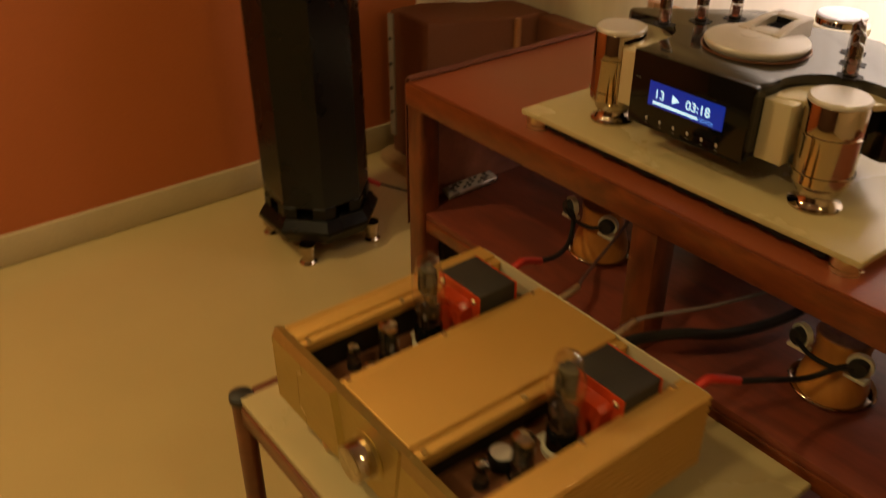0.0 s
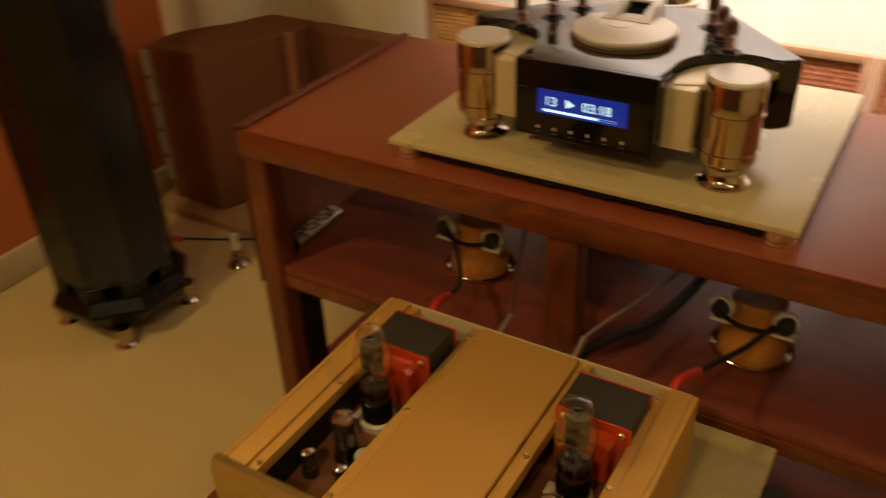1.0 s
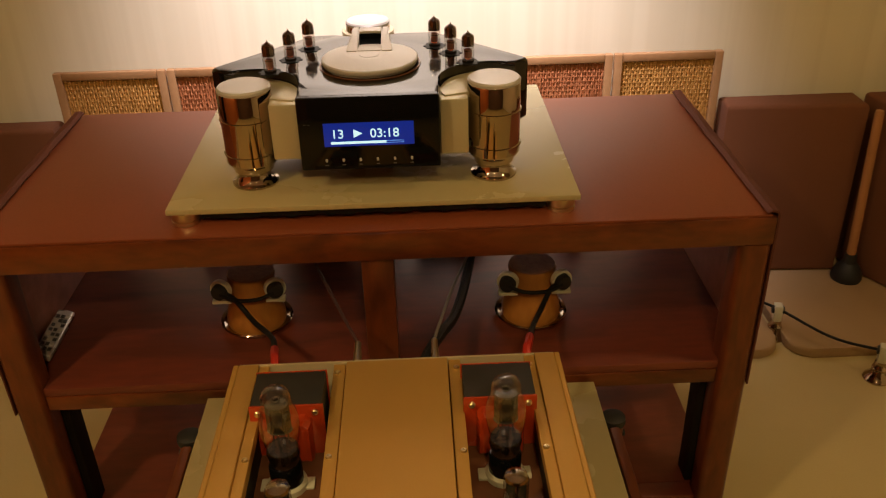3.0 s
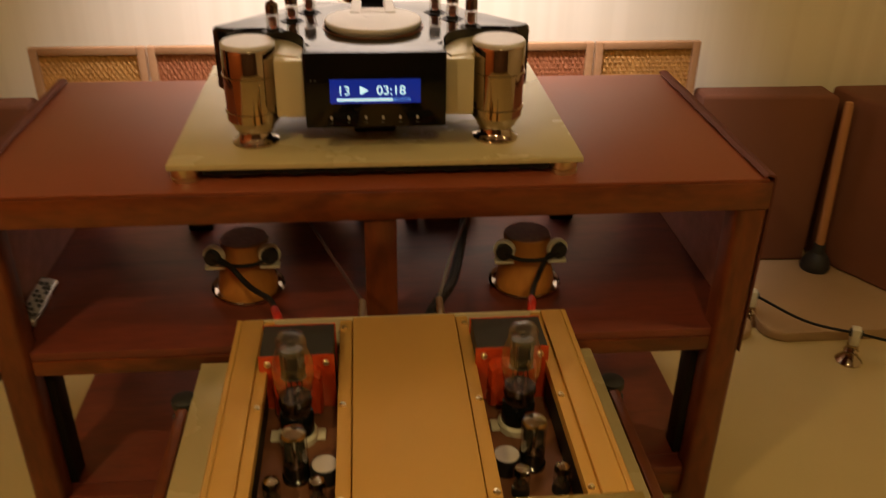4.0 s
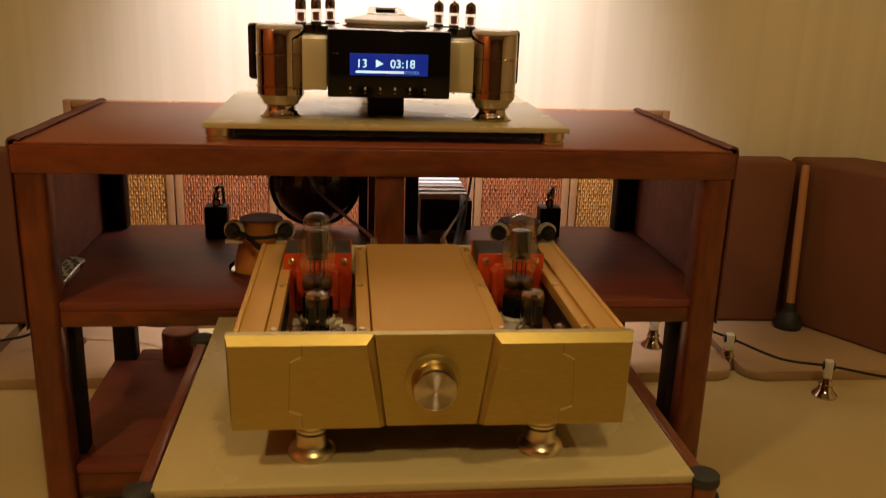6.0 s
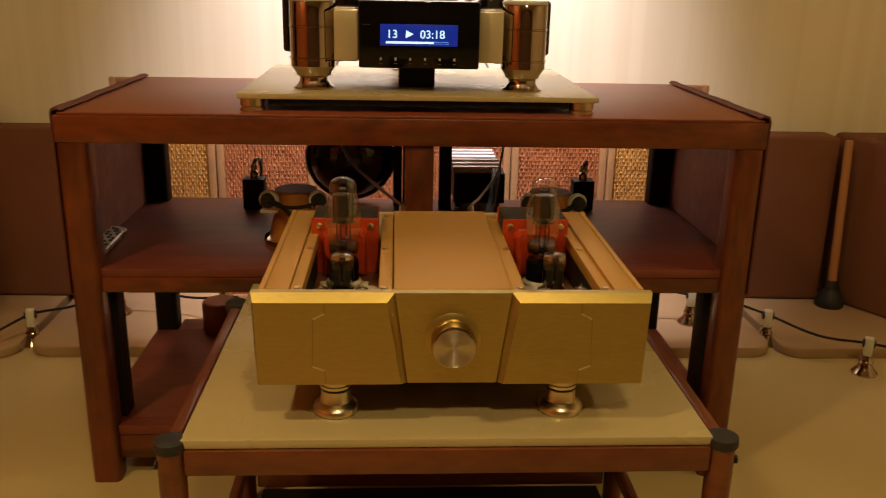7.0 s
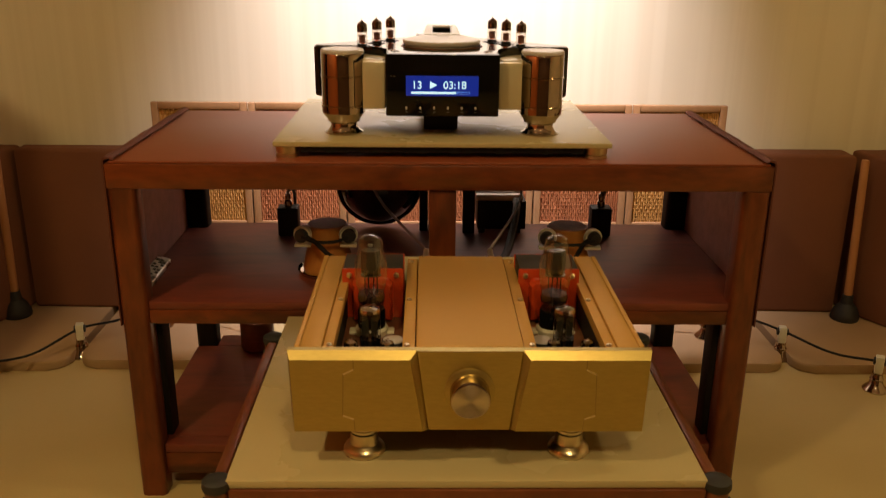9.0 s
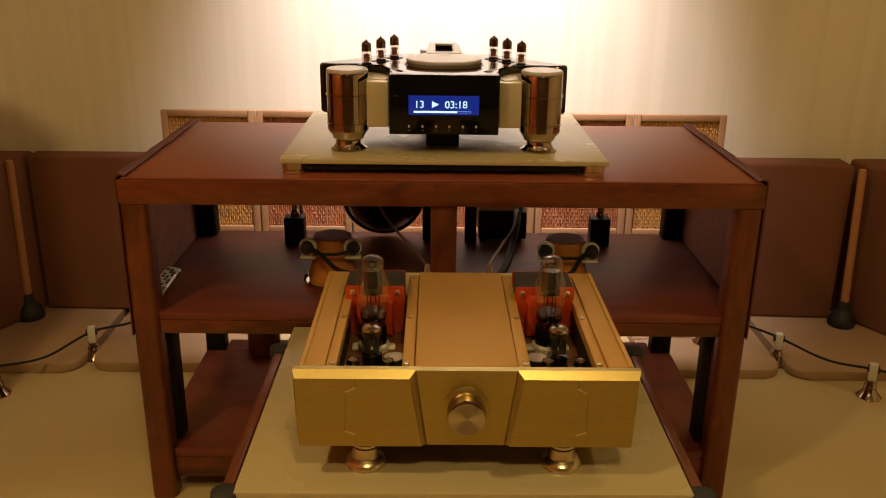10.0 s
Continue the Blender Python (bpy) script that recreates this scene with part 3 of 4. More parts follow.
for x in (PX0 + 0.025, PX1 - 0.028):
    for y in (PY0 + 0.0238, PY1 - 0.028):
        part("plinth_foot", turned([(0.019, 0.0035), (0.023, 0.0045), (0.023, 0.010), (0.020, 0.0115), (0.023, 0.013), (0.023, 0.0265), (0, 0.0265)], (x, y, RT)), BRASS_CHROME, plinth, "short polished metal foot")

# ---- disc player ----
CX, CY = 0.0375, 0.242
player = thing("disc_player", (CX, CY, PZ), "black top-loading disc player with six tubes on chrome pillars", "disc player")
CANS = [(-0.165, 0.150), (0.242, 0.150), (0.023, 0.520)]
FZ0, FZ1 = 0.838, 0.959
poly = [(-0.074, 0.088), (0.149, 0.088)]
poly += arc(0.238, 0.150, 0.088, 194, 58, 14) + [(0.302, 0.238), (0.309, 0.247), (0.309, 0.256)]
poly += [(0.160, 0.424), (0.145, 0.430)] + arc(0.026, 0.520, 0.112, -53, -127, 10) + [(-0.070, 0.430), (-0.085, 0.424)]
poly += [(-0.234, 0.256), (-0.234, 0.247), (-0.227, 0.238)] + arc(-0.163, 0.150, 0.088, 122, -14, 14)
body = part("body", prism(bmesh.new(), poly, 0.852, 0.961, 0.007, 4), TOP_GLOSS, player, "dark lacquered body")
front = part("front_panel", boxed(-0.075, 0.150, 0.082, 0.100, FZ0, 0.9605, 0.003), BLACK_GLOSS, player, "glossy black front panel")
part("front_box", boxed(-0.070, 0.145, 0.1005, 0.30, FZ0 + 0.002, 0.8515, 0.003), BLACK, player)
part("display", boxed(-0.035, 0.1085, 0.0800, 0.0826, 0.8795, 0.9185, 0.0005), SCREEN, front, "glowing blue display")


def lettering(text, x, z, size, y):
    cu = bpy.data.curves.new("lettering", "FONT")
    cu.body, cu.size, cu.extrude, cu.offset = text, size, 0.0001, 0.00012
    tmp = bpy.data.objects.new("lettering", cu)
    scene.collection.objects.link(tmp)
    dg = bpy.context.evaluated_depsgraph_get()
    dg.update()
    me = bpy.data.meshes.new_from_object(tmp.evaluated_get(dg))
    bm = bmesh.new()
    bm.from_mesh(me)
    bpy.data.objects.remove(tmp)
    bpy.data.meshes.remove(me)
    bmesh.ops.transform(bm, matrix=Matrix.Translation((x, y, z)) @ Matrix.Rotation(radians(90), 4, "X"), verts=bm.verts)
    return bm


part("track_number", lettering("13", -0.0235, 0.8937, 0.0210, 0.0796), GLYPH, front, "white display digits")
part("time_readout", lettering("03:18", 0.0385, 0.8937, 0.0210, 0.0796), GLYPH, front, "white display digits")
part("play_symbol", prism(bmesh.new(), [(0.0125, 0.8937), (0.0265, 0.9008), (0.0125, 0.9080)], 0.0794, 0.0798, upright=True), GLYPH, front)
part("progress_bar", boxed(-0.0245, 0.064, 0.0794, 0.0798, 0.8836, 0.8876), GLYPH, front)
bm = boxed(0.0645, 0.092, 0.0794, 0.0798, 0.8868, 0.8876)
box(bm, 0.0645, 0.092, 0.0794, 0.0798, 0.8836, 0.8842)
box(bm, 0.0912, 0.092, 0.0794, 0.0798, 0.8843, 0.8867)
part("progress_outline", bm, GLYPH_DIM, front)
for k in range(6):
    x = -0.034 + k * 0.0275
    part("button", boxed(x - 0.0019, x + 0.0019, 0.0800, 0.0825, 0.8525, 0.8578, 0.0009), SILVER_CAP, front, "small silver button")
    part("caption", boxed(x - 0.0028, x + 0.0028, 0.0815, 0.0822, 0.8462, 0.8474), CAPTION, front, "tiny grey caption bar")
for x in (-0.0640, -0.0575):
    part("caption", boxed(x - 0.0018, x + 0.0018, 0.0815, 0.0822, 0.9165, 0.9177), CAPTION, front, "tiny grey caption bar")
# black block stands in for the shadow and reflection below the panel
part("shadow_stem", boxed(0.000, 0.072, 0.18, 0.28, PZ, FZ0 + 0.003, 0.004), BLACK, player)
for s, x0 in ((-1, -0.0765), (1, 0.1515)):
    a, b = sorted((x0, x0 + s * 0.046))
    part("side_block", boxed(a, b, 0.108, 0.170, 0.8475, 0.9420, 0.003), BEIGE_METAL, player, "champagne metal block")
for k, (x, y) in enumerate(CANS):
    pillar = part("pillar", turned([(0.0, 0.0), (0.039, 0.0), (0.039, 0.003), (0.033, 0.006), (0.0275, 0.014), (0.027, 0.021), (0.033, 0.025), (0.0345, 0.031),
                                   (0.041, 0.039), (0.0437, 0.043), (0.0437, 0.0555), (0.0457, 0.0565), (0.0457, 0.0585), (0.0437, 0.0595), (0.0437, 0.115),
                                   (0.0457, 0.116), (0.0457, 0.118), (0.0437, 0.119), (0.0437, 0.161), (0.0425, 0.163), (0, 0.163)], (x, y, PZ + 0.0005), seg=48), CHROME, player, "mirror chrome pillar")
    part("cap", turned([(0.0, 0.0), (0.0437, 0.0), (0.0437, 0.004), (0.0410, 0.0070), (0.0, 0.0078)], (x, y, PZ + 0.164), seg=48), SILVER_CAP, pillar, "satin silver cap")
    # collar that joins the pillar to the body
    if k < 2:
        s = -1 if k == 0 else 1
        a0, a1 = (-20, 118) if s < 0 else (62, 200)
        ring = arc(x, y, 0.0875, a0, a1, 20) + arc(x, y, 0.0442, a1, a0, 20)
        part("collar", prism(bmesh.new(), ring, 0.9345, 0.9445, 0.002), BEIGE_METAL, player, "champagne metal collar")
        part("set_screw", turned([(0.008, -0.006), (0.009, 0.0), (0.009, 0.010), (0.007, 0.012)], (x - s * 0.046, y - 0.012, 0.853), pose(0, 0, 0, 0, -s * 90, 0), 16), RUBBER, pillar, "black knurled screw")
    else:
        ring = arc(x, y, 0.052, 0, 360, 28)[:-1]
        part("collar", prism(bmesh.new(), ring, 0.930, 0.944, 0.002), BEIGE_METAL, player, "champagne metal collar")
lid = part("disc_lid", turned([(0.0, 0), (0.0780, 0.0), (0.0792, 0.003), (0.0815, 0.0045), (0.0825, 0.0065), (0.0825, 0.0105), (0.0805, 0.0128), (0.0600, 0.0170), (0.0440, 0.0205), (0.0400, 0.0212), (0.0, 0.0216)], (CX, CY, 0.9620), seg=72), SILVER_CAP, player, "satin silver puck lid")
part("rim", turned([(0.0832, 0.0), (0.0865, 0.0), (0.0865, 0.0012), (0.0832, 0.0012), (0.0832, 0.0)], (CX, CY, 0.9612), seg=64), COPPER, player, "thin brown metal ring")
part("finger_dish", turned([(0.0, 0.0), (0.0165, 0.0), (0.0160, 0.0006), (0.0, 0.0008)], (CX, 0.2235, 0.9837), seg=32), SILVER_CAP, lid)


def wedge(side_profile, inner, outer):
    """Solid strip from a (y, z) profile; inner and outer give the half-widths as functions of y."""
    bm = bmesh.new()
    va = [bm.verts.new((CX + inner(y), y, z)) for y, z in side_profile]
    vb = [bm.verts.new((CX + outer(y), y, z)) for y, z in side_profile]
    n = len(va)
    bm.faces.new(va)
    bm.faces.new(vb)
    for i in range(n):
        bm.faces.new((va[i], va[(i + 1) % n], vb[(i + 1) % n], vb[i]))
    bmesh.ops.recalc_face_normals(bm, faces=bm.faces)
    return bm


# sloping handle: two broad arms meet in a low front lip and frame a dark window
def half(y):
    return 0.0425 - 0.010 * min(1.0, (y - 0.228) / 0.072)


ARM = [(0.240, 0.9845), (0.252, 0.9870), (0.292, 0.9955), (0.302, 0.9970), (0.345, 0.9970), (0.345, 0.964), (0.290, 0.964), (0.240, 0.974)]
for sgn in (-1, 1):
    bm = wedge(ARM, lambda y: sgn * 0.0195, lambda y: sgn * half(y))
    bmesh.ops.bevel(bm, geom=list(bm.edges), offset=0.0022, segments=3, affect="EDGES")
    part("handle_arm", bm, SILVER_CAP, lid)
part("front_lip", wedge([(0.244, 0.9846), (0.250, 0.9858), (0.254, 0.9868), (0.254, 0.976), (0.244, 0.976)], lambda y: -0.0192, lambda y: 0.0192), SILVER_CAP, lid)
part("window", wedge([(0.2545, 0.9790), (0.318, 0.9830), (0.318, 0.976), (0.2545, 0.976)], lambda y: -0.0190, lambda y: 0.0190), INK, lid, "dark sunken window")
part("window_back", boxed(CX - 0.0190, CX + 0.0190, 0.3185, 0.3440, 0.9645, 0.9915), INK, lid)
part("bridge", boxed(CX - 0.0192, CX + 0.0192, 0.3185, 0.3455, 0.9918, 0.9965, 0.0012), SILVER_CAP, lid)


def small_tube(x, y, z, parent, tall=0.054, r=0.0108):
    b = part("tube", turned([(0.0, 0), (r * 0.93, 0.0), (r * 0.95, 0.004), (0, 0.004)], (x, y, z), seg=16), BLACK, parent, "small glass vacuum tube with dark getter")
    part("glass", turned([(r * 0.96, 0.003), (r, 0.008), (r, tall * 0.78), (r * 0.85, tall * 0.86), (r * 0.4, tall * 0.92), (r * 0.16, tall * 0.95), (0.0006, tall * 1.02)], (x, y, z), seg=20), GLASS_SMALL, b)
    part("getter", turned([(r * 0.965, tall * 0.52), (r * 0.97, tall * 0.77), (r * 0.82, tall * 0.85), (r * 0.38, tall * 0.91), (r * 0.13, tall * 0.945), (0, tall * 0.99)], (x, y, z), seg=20), GETTER_DARK, b)
    bm = turned([(r * 0.42, 0.006), (r * 0.42, tall * 0.36), (0, tall * 0.36)], (x, y, z), seg=8)
    lathe(bm, [(0.0, tall * 0.36), (r * 0.8, tall * 0.365), (r * 0.8, tall * 0.375), (0, tall * 0.38)], (x, y, z), seg=16)
    part("electrodes", bm, PLATE, b)
    part("inner_band", turned([(r * 0.45, tall * 0.12), (r * 0.60, tall * 0.14), (r * 0.60, tall * 0.40), (r * 0.45, tall * 0.42), (r * 0.45, tall * 0.12)], (x, y, z), seg=16), TUBE_PINK, b, "pinkish inner plates")
    part("heater", turned([(r * 0.44, tall * 0.10), (r * 0.46, tall * 0.12), (r * 0.44, tall * 0.14)], (x, y, z), seg=8), HEATER, b, "faint orange heater glow")
    return b


for x, y in ((-0.129, 0.215), (-0.102, 0.280), (-0.075, 0.340), (0.151, 0.335), (0.178, 0.288), (0.205, 0.234)):
    bm = bmesh.new()
    scallop = [(x + (0.0185 + 0.0022 * math.cos(8 * a)) * math.cos(a), y + (0.0185 + 0.0022 * math.cos(8 * a)) * math.sin(a)) for a in (2 * math.pi * i / 48 for i in range(48))]
    part("tube_well", prism(bm, scallop, 0.9611, 0.9619), BLACK, player, "black scalloped well")
    small_tube(x, y, 0.9620, player)

# ---- stool under the amplifier ----
SB = 0.434
stool = thing("amplifier_stand", (0.06, -0.30, 0), "low teak stand with round legs and black end caps", "stand")
TX0, TX1, TY0, TY1 = -0.2785, 0.4130, -0.578, 0.0145
for x in (TX0 - 0.014, TX1 + 0.016):
    for y in (TY0 + 0.008, -0.078):
        leg = part("leg", turned([(0.017, 0), (0.018, 0.01), (0.018, 0.4175), (0, 0.4175)], (x, y, 0), seg=24), STOOL_WOOD, stool)
        part("end_cap", turned([(0.0, 0.418), (0.0205, 0.418), (0.0215, 0.422), (0.0205, 0.431), (0.014, 0.435), (0, 0.4355)], (x, y, 0), seg=24), RUBBER, leg, "black rubber end cap")
        part("bolt", turned([(0.006, 0.0), (0.006, 0.003), (0, 0.004)], (x + (0.0175 if x > 0 else -0.0175), y - 0.004, 0.398), pose(0, 0, 0, 0, 90 if x > 0 else -90, 0), 12), RUBBER, leg)
part("front_rail", boxed(TX0 + 0.004, TX1 - 0.002, TY0 - 0.004, TY0 + 0.018, 0.384, 0.4205, 0.003), STOOL_WOOD, stool)
part("back_rail", boxed(TX0 + 0.004, TX1 - 0.002, -0.090, -0.066, 0.384, 0.4205, 0.003), STOOL_WOOD, stool)
for x in (TX0 - 0.022, TX1 + 0.004):
    part("side_rail", boxed(x, x + 0.018, TY0 + 0.030, -0.102, 0.382, 0.4300, 0.004), STOOL_WOOD, stool)
for x in (TX0 - 0.022, TX1 + 0.006):
    part("lower_rail", boxed(x, x + 0.016, TY0 + 0.030, -0.102, 0.085, 0.115, 0.004), STOOL_WOOD, stool)
part("lower_back_rail", boxed(TX0 + 0.008, TX1 - 0.006, -0.089, -0.067, 0.050, 0.085, 0.003), STOOL_WOOD, stool)
part("lower_shelf", boxed(TX0 + 0.02, TX1 - 0.02, -0.54, -0.095, 0.040, 0.052, 0.002), BLACK, stool, "matt black lower board")
amp_board = thing("amplifier_board", (0.06, -0.28, 0.421), "champagne coloured board lying on the teak stand", "board")
part("board", boxed(TX0, TX1, TY0, TY1, SB - 0.0125, SB, 0.0015), BOARD, amp_board)

# ---- tube amplifier ----
AX = 0.069
amp = thing("tube_amplifier", (AX, -0.33, SB), "gold tube amplifier with open top and round volume knob", "amplifier")
A0, A1 = 0.4970, 0.6215
YF, YB = -0.550, -0.530
for s in (-1, 1):
    bm = bmesh.new()
    f = [(0.0665, A0 + 0.001), (0.2490, A0 + 0.001), (0.2525, 0.6105), (0.0845, 0.6105)]
    b = [(0.0580, A0), (0.2525, A0), (0.2560, A1), (0.0745, A1)]
    r0 = [bm.verts.new((AX + s * u, YF, z)) for u, z in f]
    r1 = [bm.verts.new((AX + s * u, -0.5405, z)) for u, z in b]
    r2 = [bm.verts.new((AX + s * u, YB, z)) for u, z in b]
    bm.faces.new(r0)
    bm.faces.new(r2)
    for p, q in ((r0, r1), (r1, r2)):
        for i in range(4):
            bm.faces.new((p[i], p[(i + 1) % 4], q[(i + 1) % 4], q[i]))
    plate = part("front_plate", bm, GOLD_FRONT, amp, "brushed gold front plate with bevelled top", flat=True)
    path = [(0.1635, 0.6103), (0.1635, 0.5960), (0.1780, 0.5885), (0.1800, 0.5235), (0.1645, 0.5175), (0.1630, A0 + 0.002)]
    line, glints = bmesh.new(), []
    for k, ((u0, za), (u1, zb)) in enumerate(zip(path, path[1:])):
        d = Vector((u1 - u0, zb - za)).normalized()
        n = Vector((-d.y, d.x)) * (0.0011 if k in (1, 3) else 0.0007)
        quad = [(AX + s * (u0 - n.x), za - n.y), (AX + s * (u0 + n.x), za + n.y), (AX + s * (u1 + n.x), zb + n.y), (AX + s * (u1 - n.x), zb - n.y)]
        # diagonals get pale metal, painting in the light that the groove catches
        if k in (1, 3):
            glints.append(prism(bmesh.new(), quad, YF - 0.0003, YF + 0.0005, upright=True))
        else:
            prism(line, quad, YF - 0.0003, YF + 0.0005, upright=True)
    part("engraved_line", line, SLOT, plate, "thin engraved line")
    for glint in glints:
        part("engraved_glint", glint, BRASS_CHROME, plate, "painted glint on a diagonal of the engraved line")
centre = [(AX - 0.0578, A0), (AX + 0.0578, A0), (AX + 0.0743, A1), (AX - 0.0743, A1)]
part("centre_plate", prism(bmesh.new(), centre, -0.5435, YB - 0.0005, upright=True), GOLD_FRONT, amp, "recessed gold centre plate", flat=True)
knob = part("volume_knob", turned([(0.0, 0), (0.0285, 0.0), (0.0285, 0.024), (0.0275, 0.0265), (0.0255, 0.0275)] , (AX, -0.5470, 0.5590), TOWARD, 64), CHROME, amp, "polished volume knob with spun face")
face = part("knob_face", turned([(0.0, 0.0), (0.0258, 0.0)] + [(0.0258 - 0.0006 * k, 0.0010 + (0.0002 if k % 2 else 0.0)) for k in range(43)] + [(0.0, 0.0011)], (AX, -0.5742, 0.5590), TOWARD, 72), KNOB_FACE, knob, "spun metal knob face", flat=True)
hub = Vector((AX, -0.5742, 0.5590)) - face.matrix_world.translation
face.data.transform(Matrix.Translation(-hub))
face.matrix_basis = face.matrix_basis @ Matrix.Translation(hub)
part("knob_ring", turned([(0.0, 0), (0.036, 0.0), (0.036, 0.0015), (0.031, 0.004), (0.0, 0.004)], (AX, -0.5437, 0.5590), TOWARD, 48), GOLD_FRONT, amp, "gold ring behind knob")
AY0, AY1 = -0.5295, -0.142
for s in (-1, 1):
    bm, fins = bmesh.new(), []
    a, b = sorted((AX + s * 0.2095, AX + s * 0.2400))
    box(bm, a, b, AY0, AY1, A0, 0.6220, 0.002)
    for k in range(10):
        z = A0 + 0.002 + k * 0.0118
        c, d = sorted((AX + s * 0.2398, AX + s * 0.2475))
        fins.append(boxed(c, d, AY0 + 0.001, AY1 - 0.001, z, z + 0.0075, 0.0008, 1))
    c, d = sorted((AX + s * 0.2398, AX + s * 0.2480))
    box(bm, c, d, AY0 + 0.001, AY1 - 0.001, 0.6165, 0.6230, 0.0015, 1)
    side = part("side_wall", bm, GOLD_BODY, amp, "ribbed bronze-gold side wall")
    for fin in fins:
        part("fin", fin, GOLD_BODY, side)
    a, b = sorted((AX + s * 0.1940, AX + s * 0.2090))
    part("side_lip", boxed(a, b, AY0, AY1, 0.600, 0.6175, 0.001), GOLD_BODY, amp)
    a, b = sorted((AX + s * 0.0780, AX + s * 0.0960))
    part("lid_flange", boxed(a, b, AY0, AY1 - 0.002, 0.596, 0.6170, 0.001), GOLD_BODY, amp)
    a, b = sorted((AX + s * 0.0800, AX + s * 0.0840))
    part("inner_wall", boxed(a, b, AY0, AY1 - 0.002, 0.5535, 0.5955), BLACK, amp)
    a, b = sorted((AX + s * 0.1965, AX + s * 0.2000))
    part("inner_wall", boxed(a, b, AY0, AY1 - 0.002, 0.5535, 0.5995), BLACK, amp)
    for u in (0.2000, 0.0895):
        for y in (-0.516, -0.345, -0.165):
            part("screw", turned([(0.0044, 0), (0.0044, 0.0016), (0.0036, 0.0032), (0.0016, 0.0034), (0.0014, 0.0018), (0, 0.0018)], (AX + s * u, y, 0.6171), seg=14), BRASS_CHROME, amp, "small brass screw")
part("lid", boxed(AX - 0.0765, AX + 0.0765, AY0, -0.1455, 0.600, 0.6232, 0.0022, 3), GOLD_BODY, amp, "plain bronze-gold centre lid")
part("rear_panel", boxed(AX - 0.2395, AX + 0.2395, -0.1415, -0.1380, A0, 0.6190, 0.0006), BEIGE_METAL, amp, "pale satin metal rear panel")
part("bottom_plate", boxed(AX - 0.209, AX + 0.209, AY0, AY1, A0, A0 + 0.004), BLACK, amp)
part("chassis_plate", boxed(AX - 0.209, AX + 0.209, AY0, AY1, 0.549, 0.553), COPPER, amp, "brown metal chassis plate")
for x in (-0.0855, 0.2230):
    for y in (-0.496, -0.19):
        foot = part("amplifier_foot", turned([(0.0, 0), (0.0300, 0.0), (0.0315, 0.002), (0.0315, 0.006), (0.0295, 0.0100), (0.0250, 0.0135), (0.0218, 0.0160), (0.0208, 0.0190), (0.0205, 0.033), (0.0195, 0.0335), (0.0195, 0.0365),
                                              (0.0215, 0.037), (0.0215, 0.041), (0.0200, 0.0415), (0.0200, 0.0625), (0, 0.0625)], (x, y, SB + 0.0003), seg=40), BRASS_CHROME, amp, "turned polished metal foot")
        part("groove_ring", turned([(0.0194, 0.0336), (0.0208, 0.0338), (0.0208, 0.0362), (0.0194, 0.0364), (0.0194, 0.0336)], (x, y, SB + 0.0003), seg=40), RUBBER, foot, "black rubber ring")


def power_tube(x, y):
    z = 0.553
    b = part("power_tube", turned([(0.0, 0.012), (0.0225, 0.012), (0.0225, 0.040), (0.021, 0.044), (0, 0.044)], (x, y, z), seg=28), BLACK_GLOSS, amp, "large glass output tube with black base")
    bm = turned([(0.0, 0.0), (0.027, 0.0), (0.027, 0.009), (0.024, 0.0125), (0, 0.0125)], (x, y, z), seg=28)
    box(bm, x - 0.037, x + 0.037, y - 0.011, y + 0.011, z, z + 0.005, 0.002)
    part("socket", bm, IVORY, b, "white ceramic socket")
    part("glass", turned([(0.0195, 0.043), (0.0205, 0.052), (0.0225, 0.064), (0.0205, 0.072), (0.0235, 0.083), (0.0262, 0.100), (0.0268, 0.115), (0.0255, 0.128), (0.0215, 0.139), (0.0195, 0.146), (0.0195, 0.157), (0.0165, 0.164), (0.009, 0.1685), (0, 0.170)], (x, y, z), seg=36), GLASS, b)
    flat = Matrix.Diagonal((1, 0.8, 1, 1))
    bm = turned([(0.0, 0.1045), (0.0150, 0.1045), (0.0160, 0.107), (0.0160, 0.139), (0.0150, 0.142), (0.0, 0.142)], (x, y, z), flat, 24)
    for dx in (-0.0085, 0.0085):
        lathe(bm, [(0.0022, 0.105), (0.0022, 0.1415), (0, 0.1415)], (x + dx, y - 0.0112, z), seg=8)
    for dx in (-0.010, -0.004, 0.004, 0.010):
        lathe(bm, [(0.0009, 0.050), (0.0009, 0.1045)], (x + dx, y, z), seg=6)
    part("plates", bm, PLATE, b, "dark olive plate assembly")
    bm = bmesh.new()
    for h, w in ((0.1425, 0.0150), (0.1005, 0.0170)):
        lathe(bm, [(0.0, h), (w, h), (w, h + 0.0012), (0.0, h + 0.0012)], (x, y, z), Matrix.Diagonal((1, 0.7, 1, 1)), 20)
    lathe(bm, [(0.0050, 0.150), (0.0062, 0.1515), (0.0050, 0.153), (0.0038, 0.1515), (0.0050, 0.150)], (x, y, z), seg=14)
    part("mica_spacers", bm, MICA, b, "pale mica spacers")
    part("stem_press", turned([(0.0, 0.045), (0.0110, 0.045), (0.0085, 0.060), (0.0030, 0.072), (0.0, 0.073)], (x, y, z), Matrix.Diagonal((1, 0.5, 1, 1)), 16), GLASS, b)
    part("getter", turned([(0.0206, 0.0560), (0.0218, 0.0615), (0.0220, 0.0645), (0.0206, 0.0700)], (x, y, z), seg=36), GETTER_SMOKE, b, "flecked silver getter band")


power_tube(-0.0825, -0.328)
power_tube(0.2160, -0.326)


